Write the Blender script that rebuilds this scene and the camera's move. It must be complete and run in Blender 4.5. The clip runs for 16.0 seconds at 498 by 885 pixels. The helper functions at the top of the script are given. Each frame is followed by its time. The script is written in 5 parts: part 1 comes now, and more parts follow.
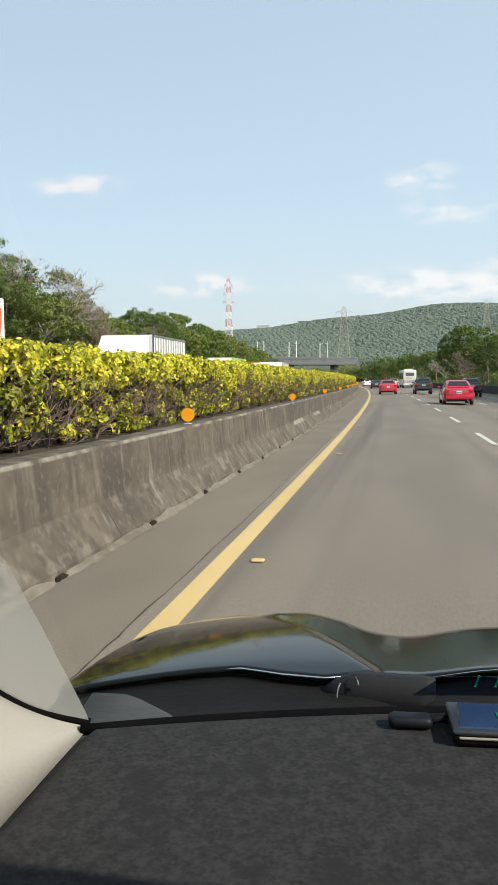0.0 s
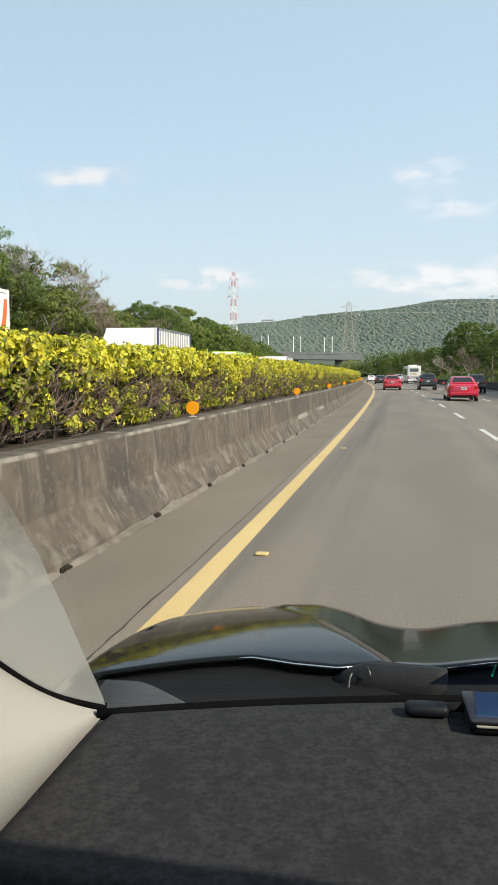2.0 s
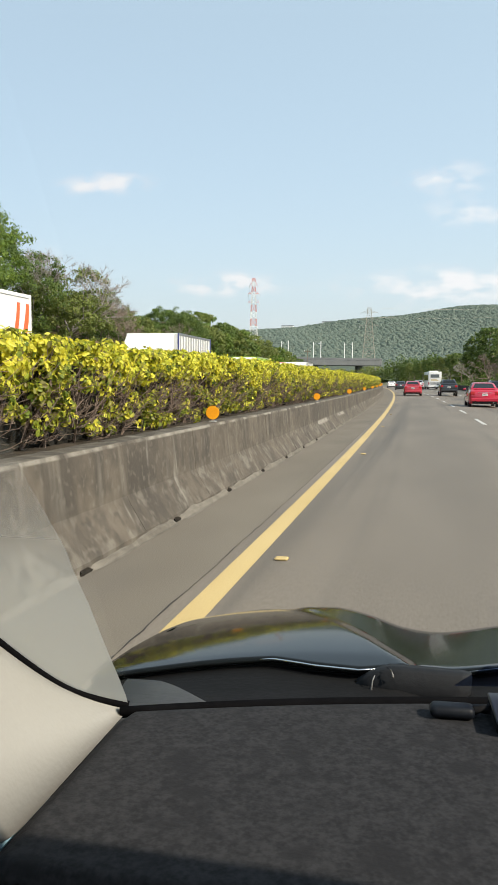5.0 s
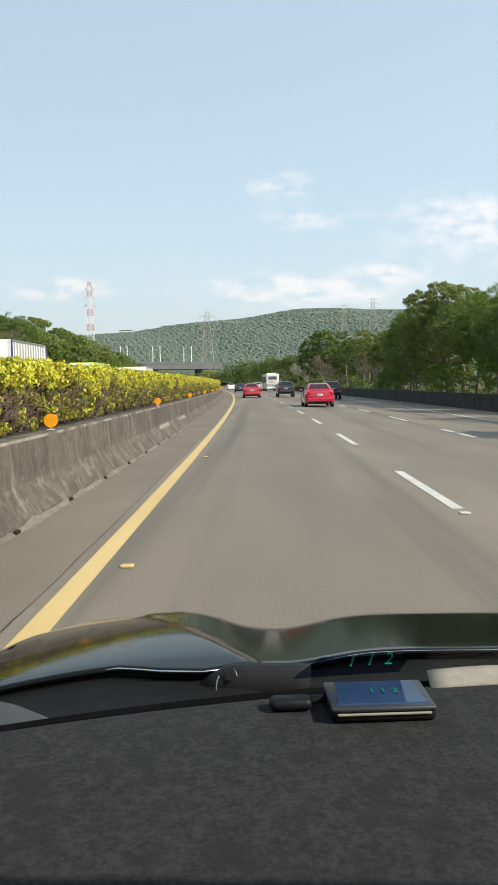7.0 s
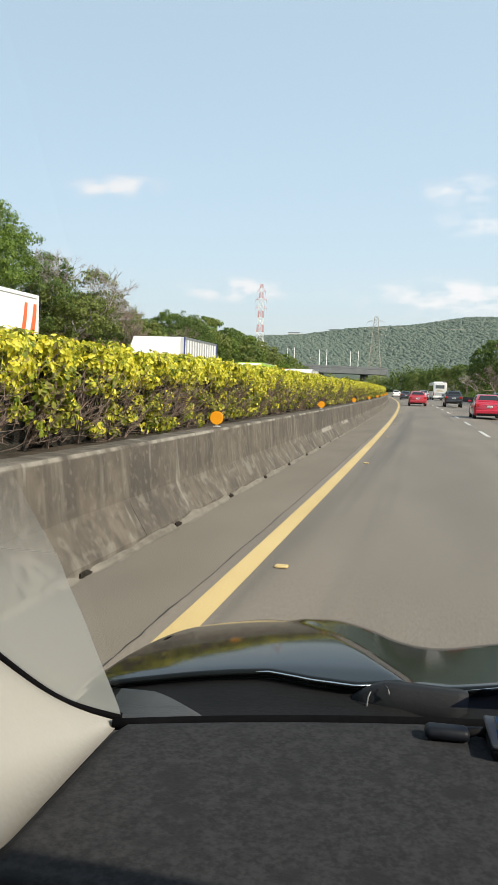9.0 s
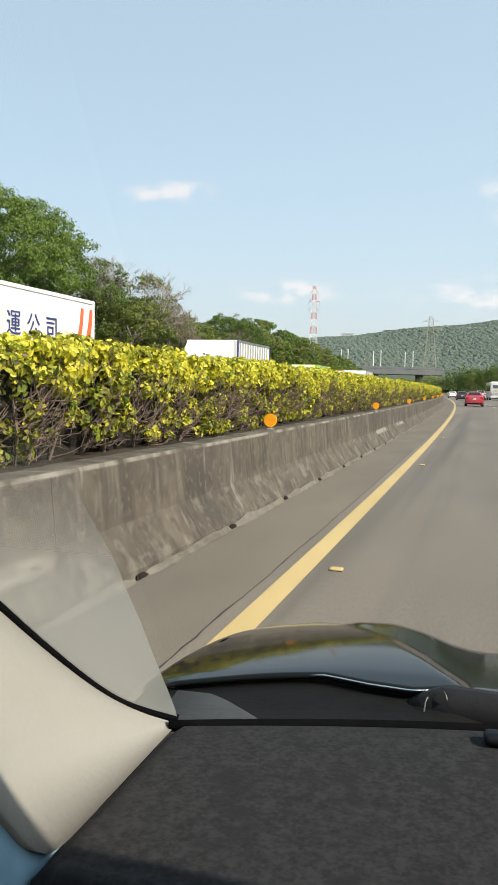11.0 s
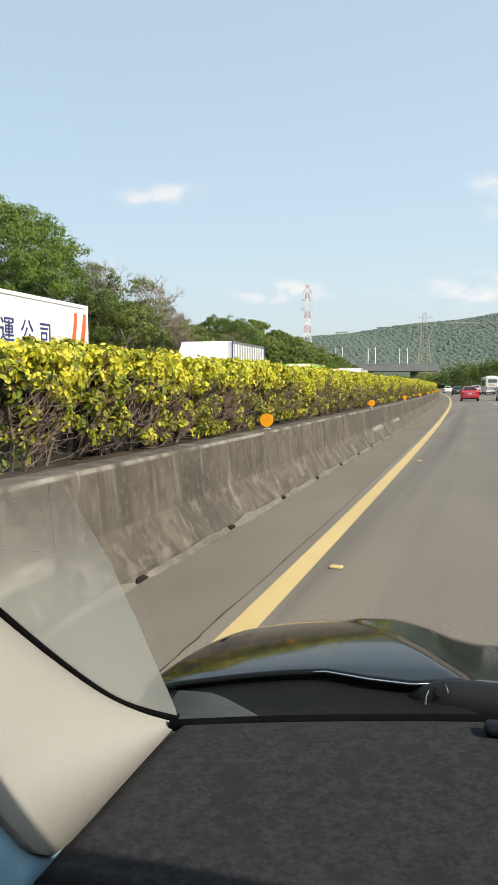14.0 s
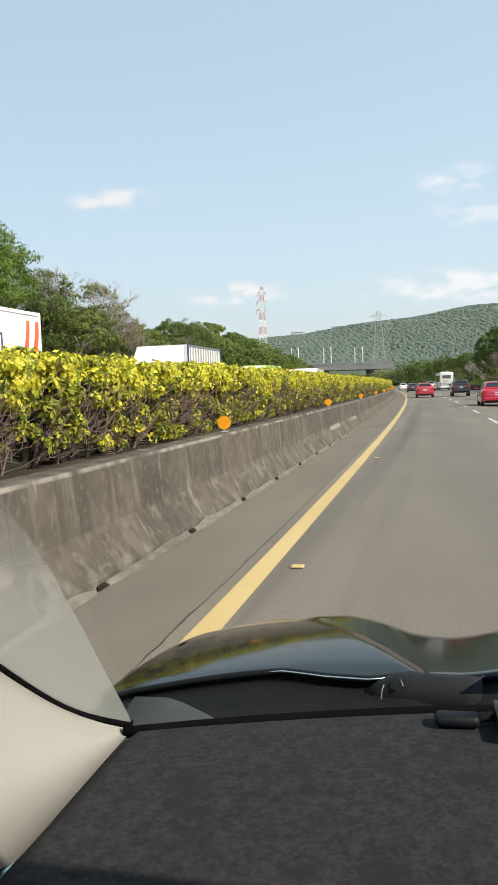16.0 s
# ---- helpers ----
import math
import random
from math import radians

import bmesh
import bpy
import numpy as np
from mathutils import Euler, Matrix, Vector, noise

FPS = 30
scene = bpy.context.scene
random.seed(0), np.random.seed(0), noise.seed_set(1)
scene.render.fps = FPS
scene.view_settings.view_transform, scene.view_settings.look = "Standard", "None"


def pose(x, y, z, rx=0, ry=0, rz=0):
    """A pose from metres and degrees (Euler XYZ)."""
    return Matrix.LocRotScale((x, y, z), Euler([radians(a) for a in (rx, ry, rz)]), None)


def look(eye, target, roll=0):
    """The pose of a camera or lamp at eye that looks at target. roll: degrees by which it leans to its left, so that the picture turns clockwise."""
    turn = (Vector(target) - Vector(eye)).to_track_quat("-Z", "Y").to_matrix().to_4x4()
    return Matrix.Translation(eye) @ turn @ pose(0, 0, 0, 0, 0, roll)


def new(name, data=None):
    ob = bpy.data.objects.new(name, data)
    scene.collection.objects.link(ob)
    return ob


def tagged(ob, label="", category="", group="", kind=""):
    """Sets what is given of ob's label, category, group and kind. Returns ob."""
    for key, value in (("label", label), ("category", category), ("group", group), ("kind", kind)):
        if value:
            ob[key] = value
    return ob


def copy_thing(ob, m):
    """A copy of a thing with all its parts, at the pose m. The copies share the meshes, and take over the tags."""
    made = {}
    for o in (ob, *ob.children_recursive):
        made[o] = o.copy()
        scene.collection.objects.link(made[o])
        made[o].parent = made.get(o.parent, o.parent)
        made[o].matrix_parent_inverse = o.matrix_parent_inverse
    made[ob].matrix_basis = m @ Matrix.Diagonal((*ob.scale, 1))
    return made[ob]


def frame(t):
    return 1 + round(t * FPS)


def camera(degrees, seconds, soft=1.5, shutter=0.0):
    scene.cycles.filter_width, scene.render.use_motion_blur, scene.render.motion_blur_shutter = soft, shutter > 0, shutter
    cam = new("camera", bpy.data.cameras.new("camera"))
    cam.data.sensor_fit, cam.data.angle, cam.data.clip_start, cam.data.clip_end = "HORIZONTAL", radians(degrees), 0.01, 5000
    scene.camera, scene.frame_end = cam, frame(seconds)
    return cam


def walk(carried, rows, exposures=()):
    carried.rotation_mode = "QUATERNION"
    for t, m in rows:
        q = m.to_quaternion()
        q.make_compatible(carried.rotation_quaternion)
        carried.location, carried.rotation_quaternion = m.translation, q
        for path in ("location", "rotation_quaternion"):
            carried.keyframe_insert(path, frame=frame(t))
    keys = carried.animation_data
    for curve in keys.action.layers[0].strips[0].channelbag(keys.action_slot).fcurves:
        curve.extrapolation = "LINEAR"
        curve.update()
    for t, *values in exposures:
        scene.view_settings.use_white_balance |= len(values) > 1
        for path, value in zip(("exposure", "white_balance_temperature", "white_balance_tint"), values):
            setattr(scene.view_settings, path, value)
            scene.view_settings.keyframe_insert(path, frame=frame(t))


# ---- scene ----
R_CURVE = 2300.0     # the motorway bends gently to the left
ROWS = [
    (0.0, 10.381, -4.327, 0.420, 0.0152, 0.0012, 1.4976),
    (0.5, 10.304, -4.468, 0.106, 0.0005, 0.0012, 1.4911),
    (1.0, 10.647, -4.546, 0.240, 0.0057, 0.0014, 1.4930),
    (1.5, 10.499, -4.733, -0.225, -0.0006, 0.0022, 1.4887),
    (2.0, 10.662, -4.732, -0.151, -0.0007, -0.0024, 1.4905),
    (2.5, 10.882, -4.726, -0.284, 0.0047, 0.0035, 1.4880),
    (3.0, 10.928, -4.747, -0.027, -0.0017, -0.0011, 1.4883),
    (5.3, 12.086, -4.338, -0.340, -0.0060, 0.0005, 1.4815),
    (5.5, 11.634, -4.378, -0.027, -0.0007, 0.0015, 1.4820),
    (6.0, 8.759, -4.346, 0.065, -0.0035, 0.0028, 1.4815),
    (6.5, 2.979, -4.404, 0.997, 0.0056, -0.0100, 1.4848),
    (7.0, 0.943, -4.130, 0.990, 0.0043, -0.0098, 1.4861),
    (7.5, 1.115, -3.851, 0.729, 0.0085, -0.0128, 1.4877),
    (8.0, 3.786, -3.774, 0.187, 0.0056, -0.0038, 1.4857),
    (8.5, 8.330, -3.958, -1.198, -0.0024, -0.0049, 1.4902),
    (9.0, 12.399, -3.971, -1.880, -0.0049, 0.0054, 1.4899),
    (9.5, 13.845, -3.982, -1.572, -0.0028, 0.0046, 1.4894),
    (12.0, 16.833, -3.851, -1.295, -0.0074, 0.0043, 1.4919),
    (12.5, 16.673, -3.833, -1.050, -0.0089, 0.0077, 1.4906),
    (13.0, 16.605, -3.808, -0.710, -0.0076, 0.0073, 1.4888),
    (13.5, 16.238, -3.768, -0.294, -0.0003, 0.0047, 1.4877),
    (14.0, 15.827, -3.858, 0.266, -0.0007, 0.0055, 1.4875),
    (14.5, 15.115, -3.908, 0.775, 0.0026, 0.0045, 1.4879),
    (15.0, 14.784, -3.763, 1.260, 0.0060, 0.0018, 1.4905),
    (15.5, 13.723, -3.747, 1.711, 0.0094, 0.0089, 1.4879),
    (16.0, 12.852, -3.752, 1.999, 0.0145, 0.0071, 1.4872),
]
cam = camera(33.84, 16.0, soft=1.25)
walk(cam, [(t, pose(x, y, z, 90 + pitch, roll, yaw)) for t, yaw, pitch, roll, x, y, z in ROWS], exposures=[(0.0, 1.19), (16.0, 1.19)])

# ---- sky and sun ----
SUN_EL, SUN_AZ = radians(38), radians(115.2)     # azimuth clockwise from +y (ahead): the sun stands to the right, a little behind
SUN_DIR = Vector((math.sin(SUN_AZ) * math.cos(SUN_EL), math.cos(SUN_AZ) * math.cos(SUN_EL), math.sin(SUN_EL)))
world = bpy.data.worlds.new("world")
scene.world = world
world.use_nodes = True
wn, wl = world.node_tree.nodes, world.node_tree.links
bg = wn["Background"]
sky = wn.new("ShaderNodeTexSky")
sky.sky_type = "NISHITA"
sky.sun_disc = False
sky.sun_elevation, sky.sun_rotation = SUN_EL, SUN_AZ
sky.air_density, sky.dust_density, sky.ozone_density = 1.0, 1.6, 1.4
coord = wn.new("ShaderNodeTexCoord")


def wmath(op, a, b=None):
    n = wn.new("ShaderNodeMath")
    n.operation = op
    for i, v in enumerate((a, b)):
        if v is None:
            continue
        if isinstance(v, (int, float)):
            n.inputs[i].default_value = v
        else:
            wl.new(v, n.inputs[i])
    return n.outputs[0]


split = wn.new("ShaderNodeSeparateXYZ")
wl.new(coord.outputs["Generated"], split.inputs[0])
bearing = wmath("DIVIDE", split.outputs[0], wmath("MAXIMUM", split.outputs[1], 0.05))
height = wmath("DIVIDE", split.outputs[2], wmath("MAXIMUM", split.outputs[1], 0.05))
puff = wn.new("ShaderNodeCombineXYZ")
wl.new(wmath("MULTIPLY", bearing, 24.0), puff.inputs[0])
wl.new(wmath("MULTIPLY", height, 46.0), puff.inputs[1])
cn = wn.new("ShaderNodeTexNoise")
cn.inputs["Scale"].default_value, cn.inputs["Detail"].default_value, cn.inputs["Roughness"].default_value = 1.0, 6.0, 0.55
wl.new(puff.outputs[0], cn.inputs["Vector"])
cloud = None
for cx, cz, sx, sz, gain in [(0.045, 0.112, 0.125, 0.019, 0.75), (-0.245, 0.118, 0.06, 0.012, 0.9), (0.25, 0.19, 0.10, 0.035, 0.55), (-0.40, 0.248, 0.055, 0.012, 0.7),
                             (0.02, 0.235, 0.05, 0.018, 0.45), (0.16, 0.135, 0.04, 0.012, 0.6), (0.05, 0.195, 0.05, 0.014, 0.4), (0.45, 0.16, 0.16, 0.03, 0.6), (-0.7, 0.15, 0.2, 0.03, 0.6),
                             (0.0, 0.05, 0.9, 0.03, 0.12)]:
    ex = wmath("POWER", wmath("DIVIDE", wmath("SUBTRACT", bearing, cx), sx), 2.0)
    ez = wmath("POWER", wmath("DIVIDE", wmath("SUBTRACT", height, cz), sz), 2.0)
    blob = wmath("MULTIPLY", wmath("POWER", 2.718, wmath("MULTIPLY", wmath("ADD", ex, ez), -1.0)), gain)
    cloud = blob if cloud is None else wmath("ADD", cloud, blob)
veil = wmath("MULTIPLY", wmath("SUBTRACT", wmath("MULTIPLY", cn.outputs["Fac"], 8.0), 2.9), cloud)
veil = wmath("MINIMUM", wmath("MAXIMUM", wmath("SUBTRACT", veil, 0.12), 0.0), 0.85)
haze = wn.new("ShaderNodeMix")     # thin high haze over the whole sky
haze.data_type = "RGBA"
haze.inputs["Factor"].default_value = 0.52
wl.new(sky.outputs[0], haze.inputs["A"])
haze.inputs["B"].default_value = (4.22, 5.22, 5.62, 1)
wmix = wn.new("ShaderNodeMix")
wmix.data_type = "RGBA"
wl.new(veil, wmix.inputs["Factor"])
low = wn.new("ShaderNodeMix")     # paler, greyer air towards the horizon
low.data_type = "RGBA"
wl.new(wmath("MULTIPLY", wmath("POWER", 2.718, wmath("MULTIPLY", wmath("MAXIMUM", split.outputs[2], 0.0), -8.0)), 0.85), low.inputs["Factor"])
wl.new(haze.outputs["Result"], low.inputs["A"])
low.inputs["B"].default_value = (3.85, 3.98, 4.2, 1)
wl.new(low.outputs["Result"], wmix.inputs["A"])
wmix.inputs["B"].default_value = (5.5, 5.35, 5.4, 1)
wl.new(wmix.outputs["Result"], bg.inputs["Color"])
wl.new(wmath("MULTIPLY", wmath("ADD", wmath("MULTIPLY", split.outputs[0], 0.14), 1.01), 0.083), bg.inputs["Strength"])     # brighter towards the sun's side
sun = new("sun", bpy.data.lights.new("sun", "SUN"))
sun.data.energy, sun.data.angle, sun.data.color = 2.8, radians(0.6), (1.0, 0.89, 0.735)
sun.matrix_world = look(SUN_DIR * 100, (0, 0, 0))

# ---- materials ----


def mat(name, a, b=None, rough=0.6, metal=0.0, scale=6.0, fine=60.0, bump=0.0, coat=0.0, stains=None, spec=0.5, stretch=(1, 1, 1), place=False, grain=1.0, stain_stretch=None):
    """A surface whose colour wanders between a and b at two scales, with fine relief. stains: a third colour in patches."""
    m = bpy.data.materials.new(name)
    m.use_nodes = True
    n, l = m.node_tree.nodes, m.node_tree.links
    p = n["Principled BSDF"]
    p.inputs["Roughness"].default_value, p.inputs["Metallic"].default_value = rough, metal
    p.inputs["Coat Weight"].default_value, p.inputs["Coat Roughness"].default_value = coat, 0.03
    p.inputs["Specular IOR Level"].default_value = spec
    if b is None:
        p.inputs["Base Color"].default_value = (*a, 1)
        return m
    tc, mp = n.new("ShaderNodeTexCoord"), n.new("ShaderNodeMapping")
    l.new(n.new("ShaderNodeNewGeometry").outputs["Position"] if place else tc.outputs["Object"], mp.inputs[0])
    mp.inputs["Scale"].default_value = stretch
    big, small = n.new("ShaderNodeTexNoise"), n.new("ShaderNodeTexNoise")
    for t, s in ((big, scale), (small, fine)):
        l.new(mp.outputs[0], t.inputs["Vector"])
        t.inputs["Scale"].default_value, t.inputs["Detail"].default_value = s, 5.0
    add = n.new("ShaderNodeMath")
    add.operation = "ADD"
    l.new(big.outputs["Fac"], add.inputs[0])
    soft = n.new("ShaderNodeMath")
    soft.operation = "MULTIPLY_ADD"
    l.new(small.outputs["Fac"], soft.inputs[0])
    soft.inputs[1].default_value, soft.inputs[2].default_value = grain, 0.5 - 0.5 * grain
    l.new(soft.outputs[0], add.inputs[1])
    rng = n.new("ShaderNodeMapRange")
    l.new(add.outputs[0], rng.inputs["Value"])
    rng.inputs["From Min"].default_value, rng.inputs["From Max"].default_value = 0.75, 1.25
    mix = n.new("ShaderNodeMix")
    mix.data_type = "RGBA"
    l.new(rng.outputs[0], mix.inputs["Factor"])
    mix.inputs["A"].default_value, mix.inputs["B"].default_value = (*a, 1), (*b, 1)
    out = mix.outputs["Result"]
    if stains:
        st, sr, sm = n.new("ShaderNodeTexNoise"), n.new("ShaderNodeMapRange"), n.new("ShaderNodeMix")
        st.inputs["Scale"].default_value, st.inputs["Detail"].default_value = scale * 0.37, 7.0
        wide = mp
        if stain_stretch:
            wide = n.new("ShaderNodeMapping")
            l.new(tc.outputs["Object"], wide.inputs[0])
            wide.inputs["Scale"].default_value = stain_stretch
        l.new(wide.outputs[0], st.inputs["Vector"])
        l.new(st.outputs["Fac"], sr.inputs["Value"])
        sr.inputs["From Min"].default_value, sr.inputs["From Max"].default_value = 0.54, 0.68
        sm.data_type = "RGBA"
        l.new(sr.outputs[0], sm.inputs["Factor"])
        l.new(out, sm.inputs["A"])
        sm.inputs["B"].default_value = (*stains, 1)
        out = sm.outputs["Result"]
    l.new(out, p.inputs["Base Color"])
    if bump:
        bp = n.new("ShaderNodeBump")
        bp.inputs["Strength"].default_value, bp.inputs["Distance"].default_value = bump, 0.01
        l.new(small.outputs["Fac"], bp.inputs["Height"])
        l.new(bp.outputs[0], p.inputs["Normal"])
    return m


def leaf_mat(name, colours, through_light=0.35, rough=0.45):
    """Leaves: each island takes its own colour from a ramp, and lets some light through."""
    m = bpy.data.materials.new(name)
    m.use_nodes = True
    n, l = m.node_tree.nodes, m.node_tree.links
    p, out = n["Principled BSDF"], n["Material Output"]
    geo, ramp, tr, mix = n.new("ShaderNodeNewGeometry"), n.new("ShaderNodeValToRGB"), n.new("ShaderNodeBsdfTranslucent"), n.new("ShaderNodeMixShader")
    while len(ramp.color_ramp.elements) < len(colours):
        ramp.color_ramp.elements.new(0.5)
    for i, c in enumerate(colours):
        ramp.color_ramp.elements[i].position = i / (len(colours) - 1)
        ramp.color_ramp.elements[i].color = (*c, 1)
    l.new(geo.outputs["Random Per Island"], ramp.inputs[0])
    l.new(ramp.outputs[0], p.inputs["Base Color"])
    l.new(ramp.outputs[0], tr.inputs["Color"])
    p.inputs["Roughness"].default_value = rough
    p.inputs["Specular IOR Level"].default_value = 0.3
    mix.inputs[0].default_value = through_light
    l.new(p.outputs[0], mix.inputs[1])
    l.new(tr.outputs[0], mix.inputs[2])
    l.new(mix.outputs[0], out.inputs["Surface"])
    return m


def glass_mat(name, tint, gloss):
    m = bpy.data.materials.new(name)
    m.use_nodes = True
    n, l = m.node_tree.nodes, m.node_tree.links
    tr, gl, mix = n.new("ShaderNodeBsdfTransparent"), n.new("ShaderNodeBsdfGlossy"), n.new("ShaderNodeMixShader")
    tr.inputs[0].default_value = (*tint, 1)
    gl.inputs["Roughness"].default_value = 0.02
    gl.inputs["Color"].default_value = (gloss, gloss, gloss, 1)
    mix.inputs[0].default_value = 0.045
    l.new(tr.outputs[0], mix.inputs[1])
    l.new(gl.outputs[0], mix.inputs[2])
    l.new(mix.outputs[0], n["Material Output"].inputs["Surface"])
    return m


def barrier_mat():
    """Old cast concrete: soft blotches, dark and pale runs down the upright face, scuffs low down and a worn pale arris."""
    m = mat("barrier_concrete", (0.070, 0.058, 0.044), (0.118, 0.099, 0.076), rough=0.92, scale=1.1, fine=7, bump=0.25, stretch=(1, 1, 1), place=True, grain=0.7)
    n, l = m.node_tree.nodes, m.node_tree.links
    p = n["Principled BSDF"]
    out = p.inputs["Base Color"].links[0].from_socket
    geo = n.new("ShaderNodeNewGeometry")
    xyz = n.new("ShaderNodeSeparateXYZ")
    l.new(geo.outputs["Position"], xyz.inputs[0])

    def band(lo0, lo1, hi0, hi1):
        """1 between two heights, with soft ends."""
        a, b, c = n.new("ShaderNodeMapRange"), n.new("ShaderNodeMapRange"), n.new("ShaderNodeMath")
        for r, x, y in ((a, lo0, lo1), (b, hi1, hi0)):
            l.new(xyz.outputs[2], r.inputs["Value"])
            r.inputs["From Min"].default_value, r.inputs["From Max"].default_value = min(x, y), max(x, y)
        b.inputs["To Min"].default_value, b.inputs["To Max"].default_value = 1.0, 0.0
        c.operation = "MULTIPLY"
        l.new(a.outputs[0], c.inputs[0])
        l.new(b.outputs[0], c.inputs[1])
        return c.outputs[0]
    whole, wall, foot, arris = band(-2, -1, 2, 3), band(0.34, 0.5, 2, 3), band(-2, -1, 0.34, 0.5), band(0.855, 0.872, 0.893, 0.9)
    # stretch, scale, noise range, colour, strength, where
    layers = (((1, 1, 0.7), 0.8, 0.45, 0.68, (0.043, 0.037, 0.03), 0.85, whole),
              ((1, 2.6, 0.45), 1.3, 0.48, 0.64, (0.036, 0.031, 0.025), 0.62, wall),
              ((1, 1.2, 1.2), 3.2, 0.47, 0.62, (0.047, 0.040, 0.032), 0.55, whole),
              ((1, 1, 1), 11.0, 0.55, 0.68, (0.165, 0.148, 0.12), 0.4, whole),
              ((1, 4, 0.5), 1.2, 0.56, 0.74, (0.19, 0.172, 0.142), 0.55, wall),
              ((1, 1, 1.4), 3.6, 0.52, 0.66, (0.175, 0.158, 0.13), 0.6, foot),
              ((1, 1.6, 1.6), 5.0, 0.55, 0.68, (0.045, 0.039, 0.031), 0.6, foot),
              )
    wear_and_lit_ledge = (((1, 1, 1), 2.4, 0.42, 0.62, (0.28, 0.26, 0.22), 0.75, arris),
              # pale broken band at the bend: scrapes, plus the lit ledge painted in
              ((1, 0.7, 3), 0.9, 0.54, 0.62, (0.27, 0.25, 0.215), 0.75, band(0.27, 0.32, 0.37, 0.42)),
              ((1, 1, 1), 5.0, 0.45, 0.6, (0.045, 0.04, 0.031), 0.6, band(0.898, 0.903, 2, 3)),
              ((1, 3.5, 0.6), 0.7, 0.67, 0.73, (0.30, 0.285, 0.25), 0.6, whole))
    for stretch, scale, lo, hi, colour, most, where in layers + wear_and_lit_ledge:
        mp, t, r, mx, k = n.new("ShaderNodeMapping"), n.new("ShaderNodeTexNoise"), n.new("ShaderNodeMapRange"), n.new("ShaderNodeMix"), n.new("ShaderNodeMath")
        l.new(geo.outputs["Position"], mp.inputs[0])
        mp.inputs["Scale"].default_value = stretch
        l.new(mp.outputs[0], t.inputs["Vector"])
        t.inputs["Scale"].default_value, t.inputs["Detail"].default_value = scale, 3.0
        l.new(t.outputs["Fac"], r.inputs["Value"])
        r.inputs["From Min"].default_value, r.inputs["From Max"].default_value, r.inputs["To Max"].default_value = lo, hi, most
        k.operation = "MULTIPLY"
        l.new(r.outputs[0], k.inputs[0])
        l.new(where, k.inputs[1])
        mx.data_type = "RGBA"
        l.new(k.outputs[0], mx.inputs["Factor"])
        l.new(out, mx.inputs["A"])
        mx.inputs["B"].default_value = (*colour, 1)
        out = mx.outputs["Result"]
    l.new(out, p.inputs["Base Color"])
    return m


def asphalt_mat(*colours, **more):
    """Worn asphalt with a darker, oily band along the middle of each lane."""
    m = mat("asphalt", *colours, **more)
    n, l = m.node_tree.nodes, m.node_tree.links
    p = n["Principled BSDF"]
    out = p.inputs["Base Color"].links[0].from_socket
    geo, xyz, t = n.new("ShaderNodeNewGeometry"), n.new("ShaderNodeSeparateXYZ"), n.new("ShaderNodeTexNoise")
    l.new(geo.outputs["Position"], xyz.inputs[0])

    def calc(op, a, b, c=0.0):
        k = n.new("ShaderNodeMath")
        k.operation = op
        for i, v in enumerate((a, b, c)):
            if isinstance(v, (int, float)):
                k.inputs[i].default_value = v
            else:
                l.new(v, k.inputs[i])
        return k.outputs[0]
    side = calc("MULTIPLY_ADD", calc("MULTIPLY", xyz.outputs[1], xyz.outputs[1]), 0.5 / R_CURVE, xyz.outputs[0])
    middle = calc("POWER", calc("MULTIPLY_ADD", calc("COSINE", calc("MULTIPLY", calc("SUBTRACT", side, 0.45), 2 * math.pi / 3.65), 0), 0.5, 0.5), 2.5)
    mp = n.new("ShaderNodeMapping")
    mp.inputs["Scale"].default_value = (1.2, 0.06, 1)
    l.new(geo.outputs["Position"], mp.inputs[0])
    l.new(mp.outputs[0], t.inputs["Vector"])
    t.inputs["Scale"].default_value, t.inputs["Detail"].default_value = 1.0, 4.0
    mx = n.new("ShaderNodeMix")
    mx.data_type = "RGBA"
    l.new(calc("MULTIPLY", middle, calc("MULTIPLY", t.outputs["Fac"], 0.42)), mx.inputs["Factor"])
    l.new(out, mx.inputs["A"])
    mx.inputs["B"].default_value = (0.062, 0.056, 0.048, 1)
    l.new(mx.outputs["Result"], p.inputs["Base Color"])
    return m


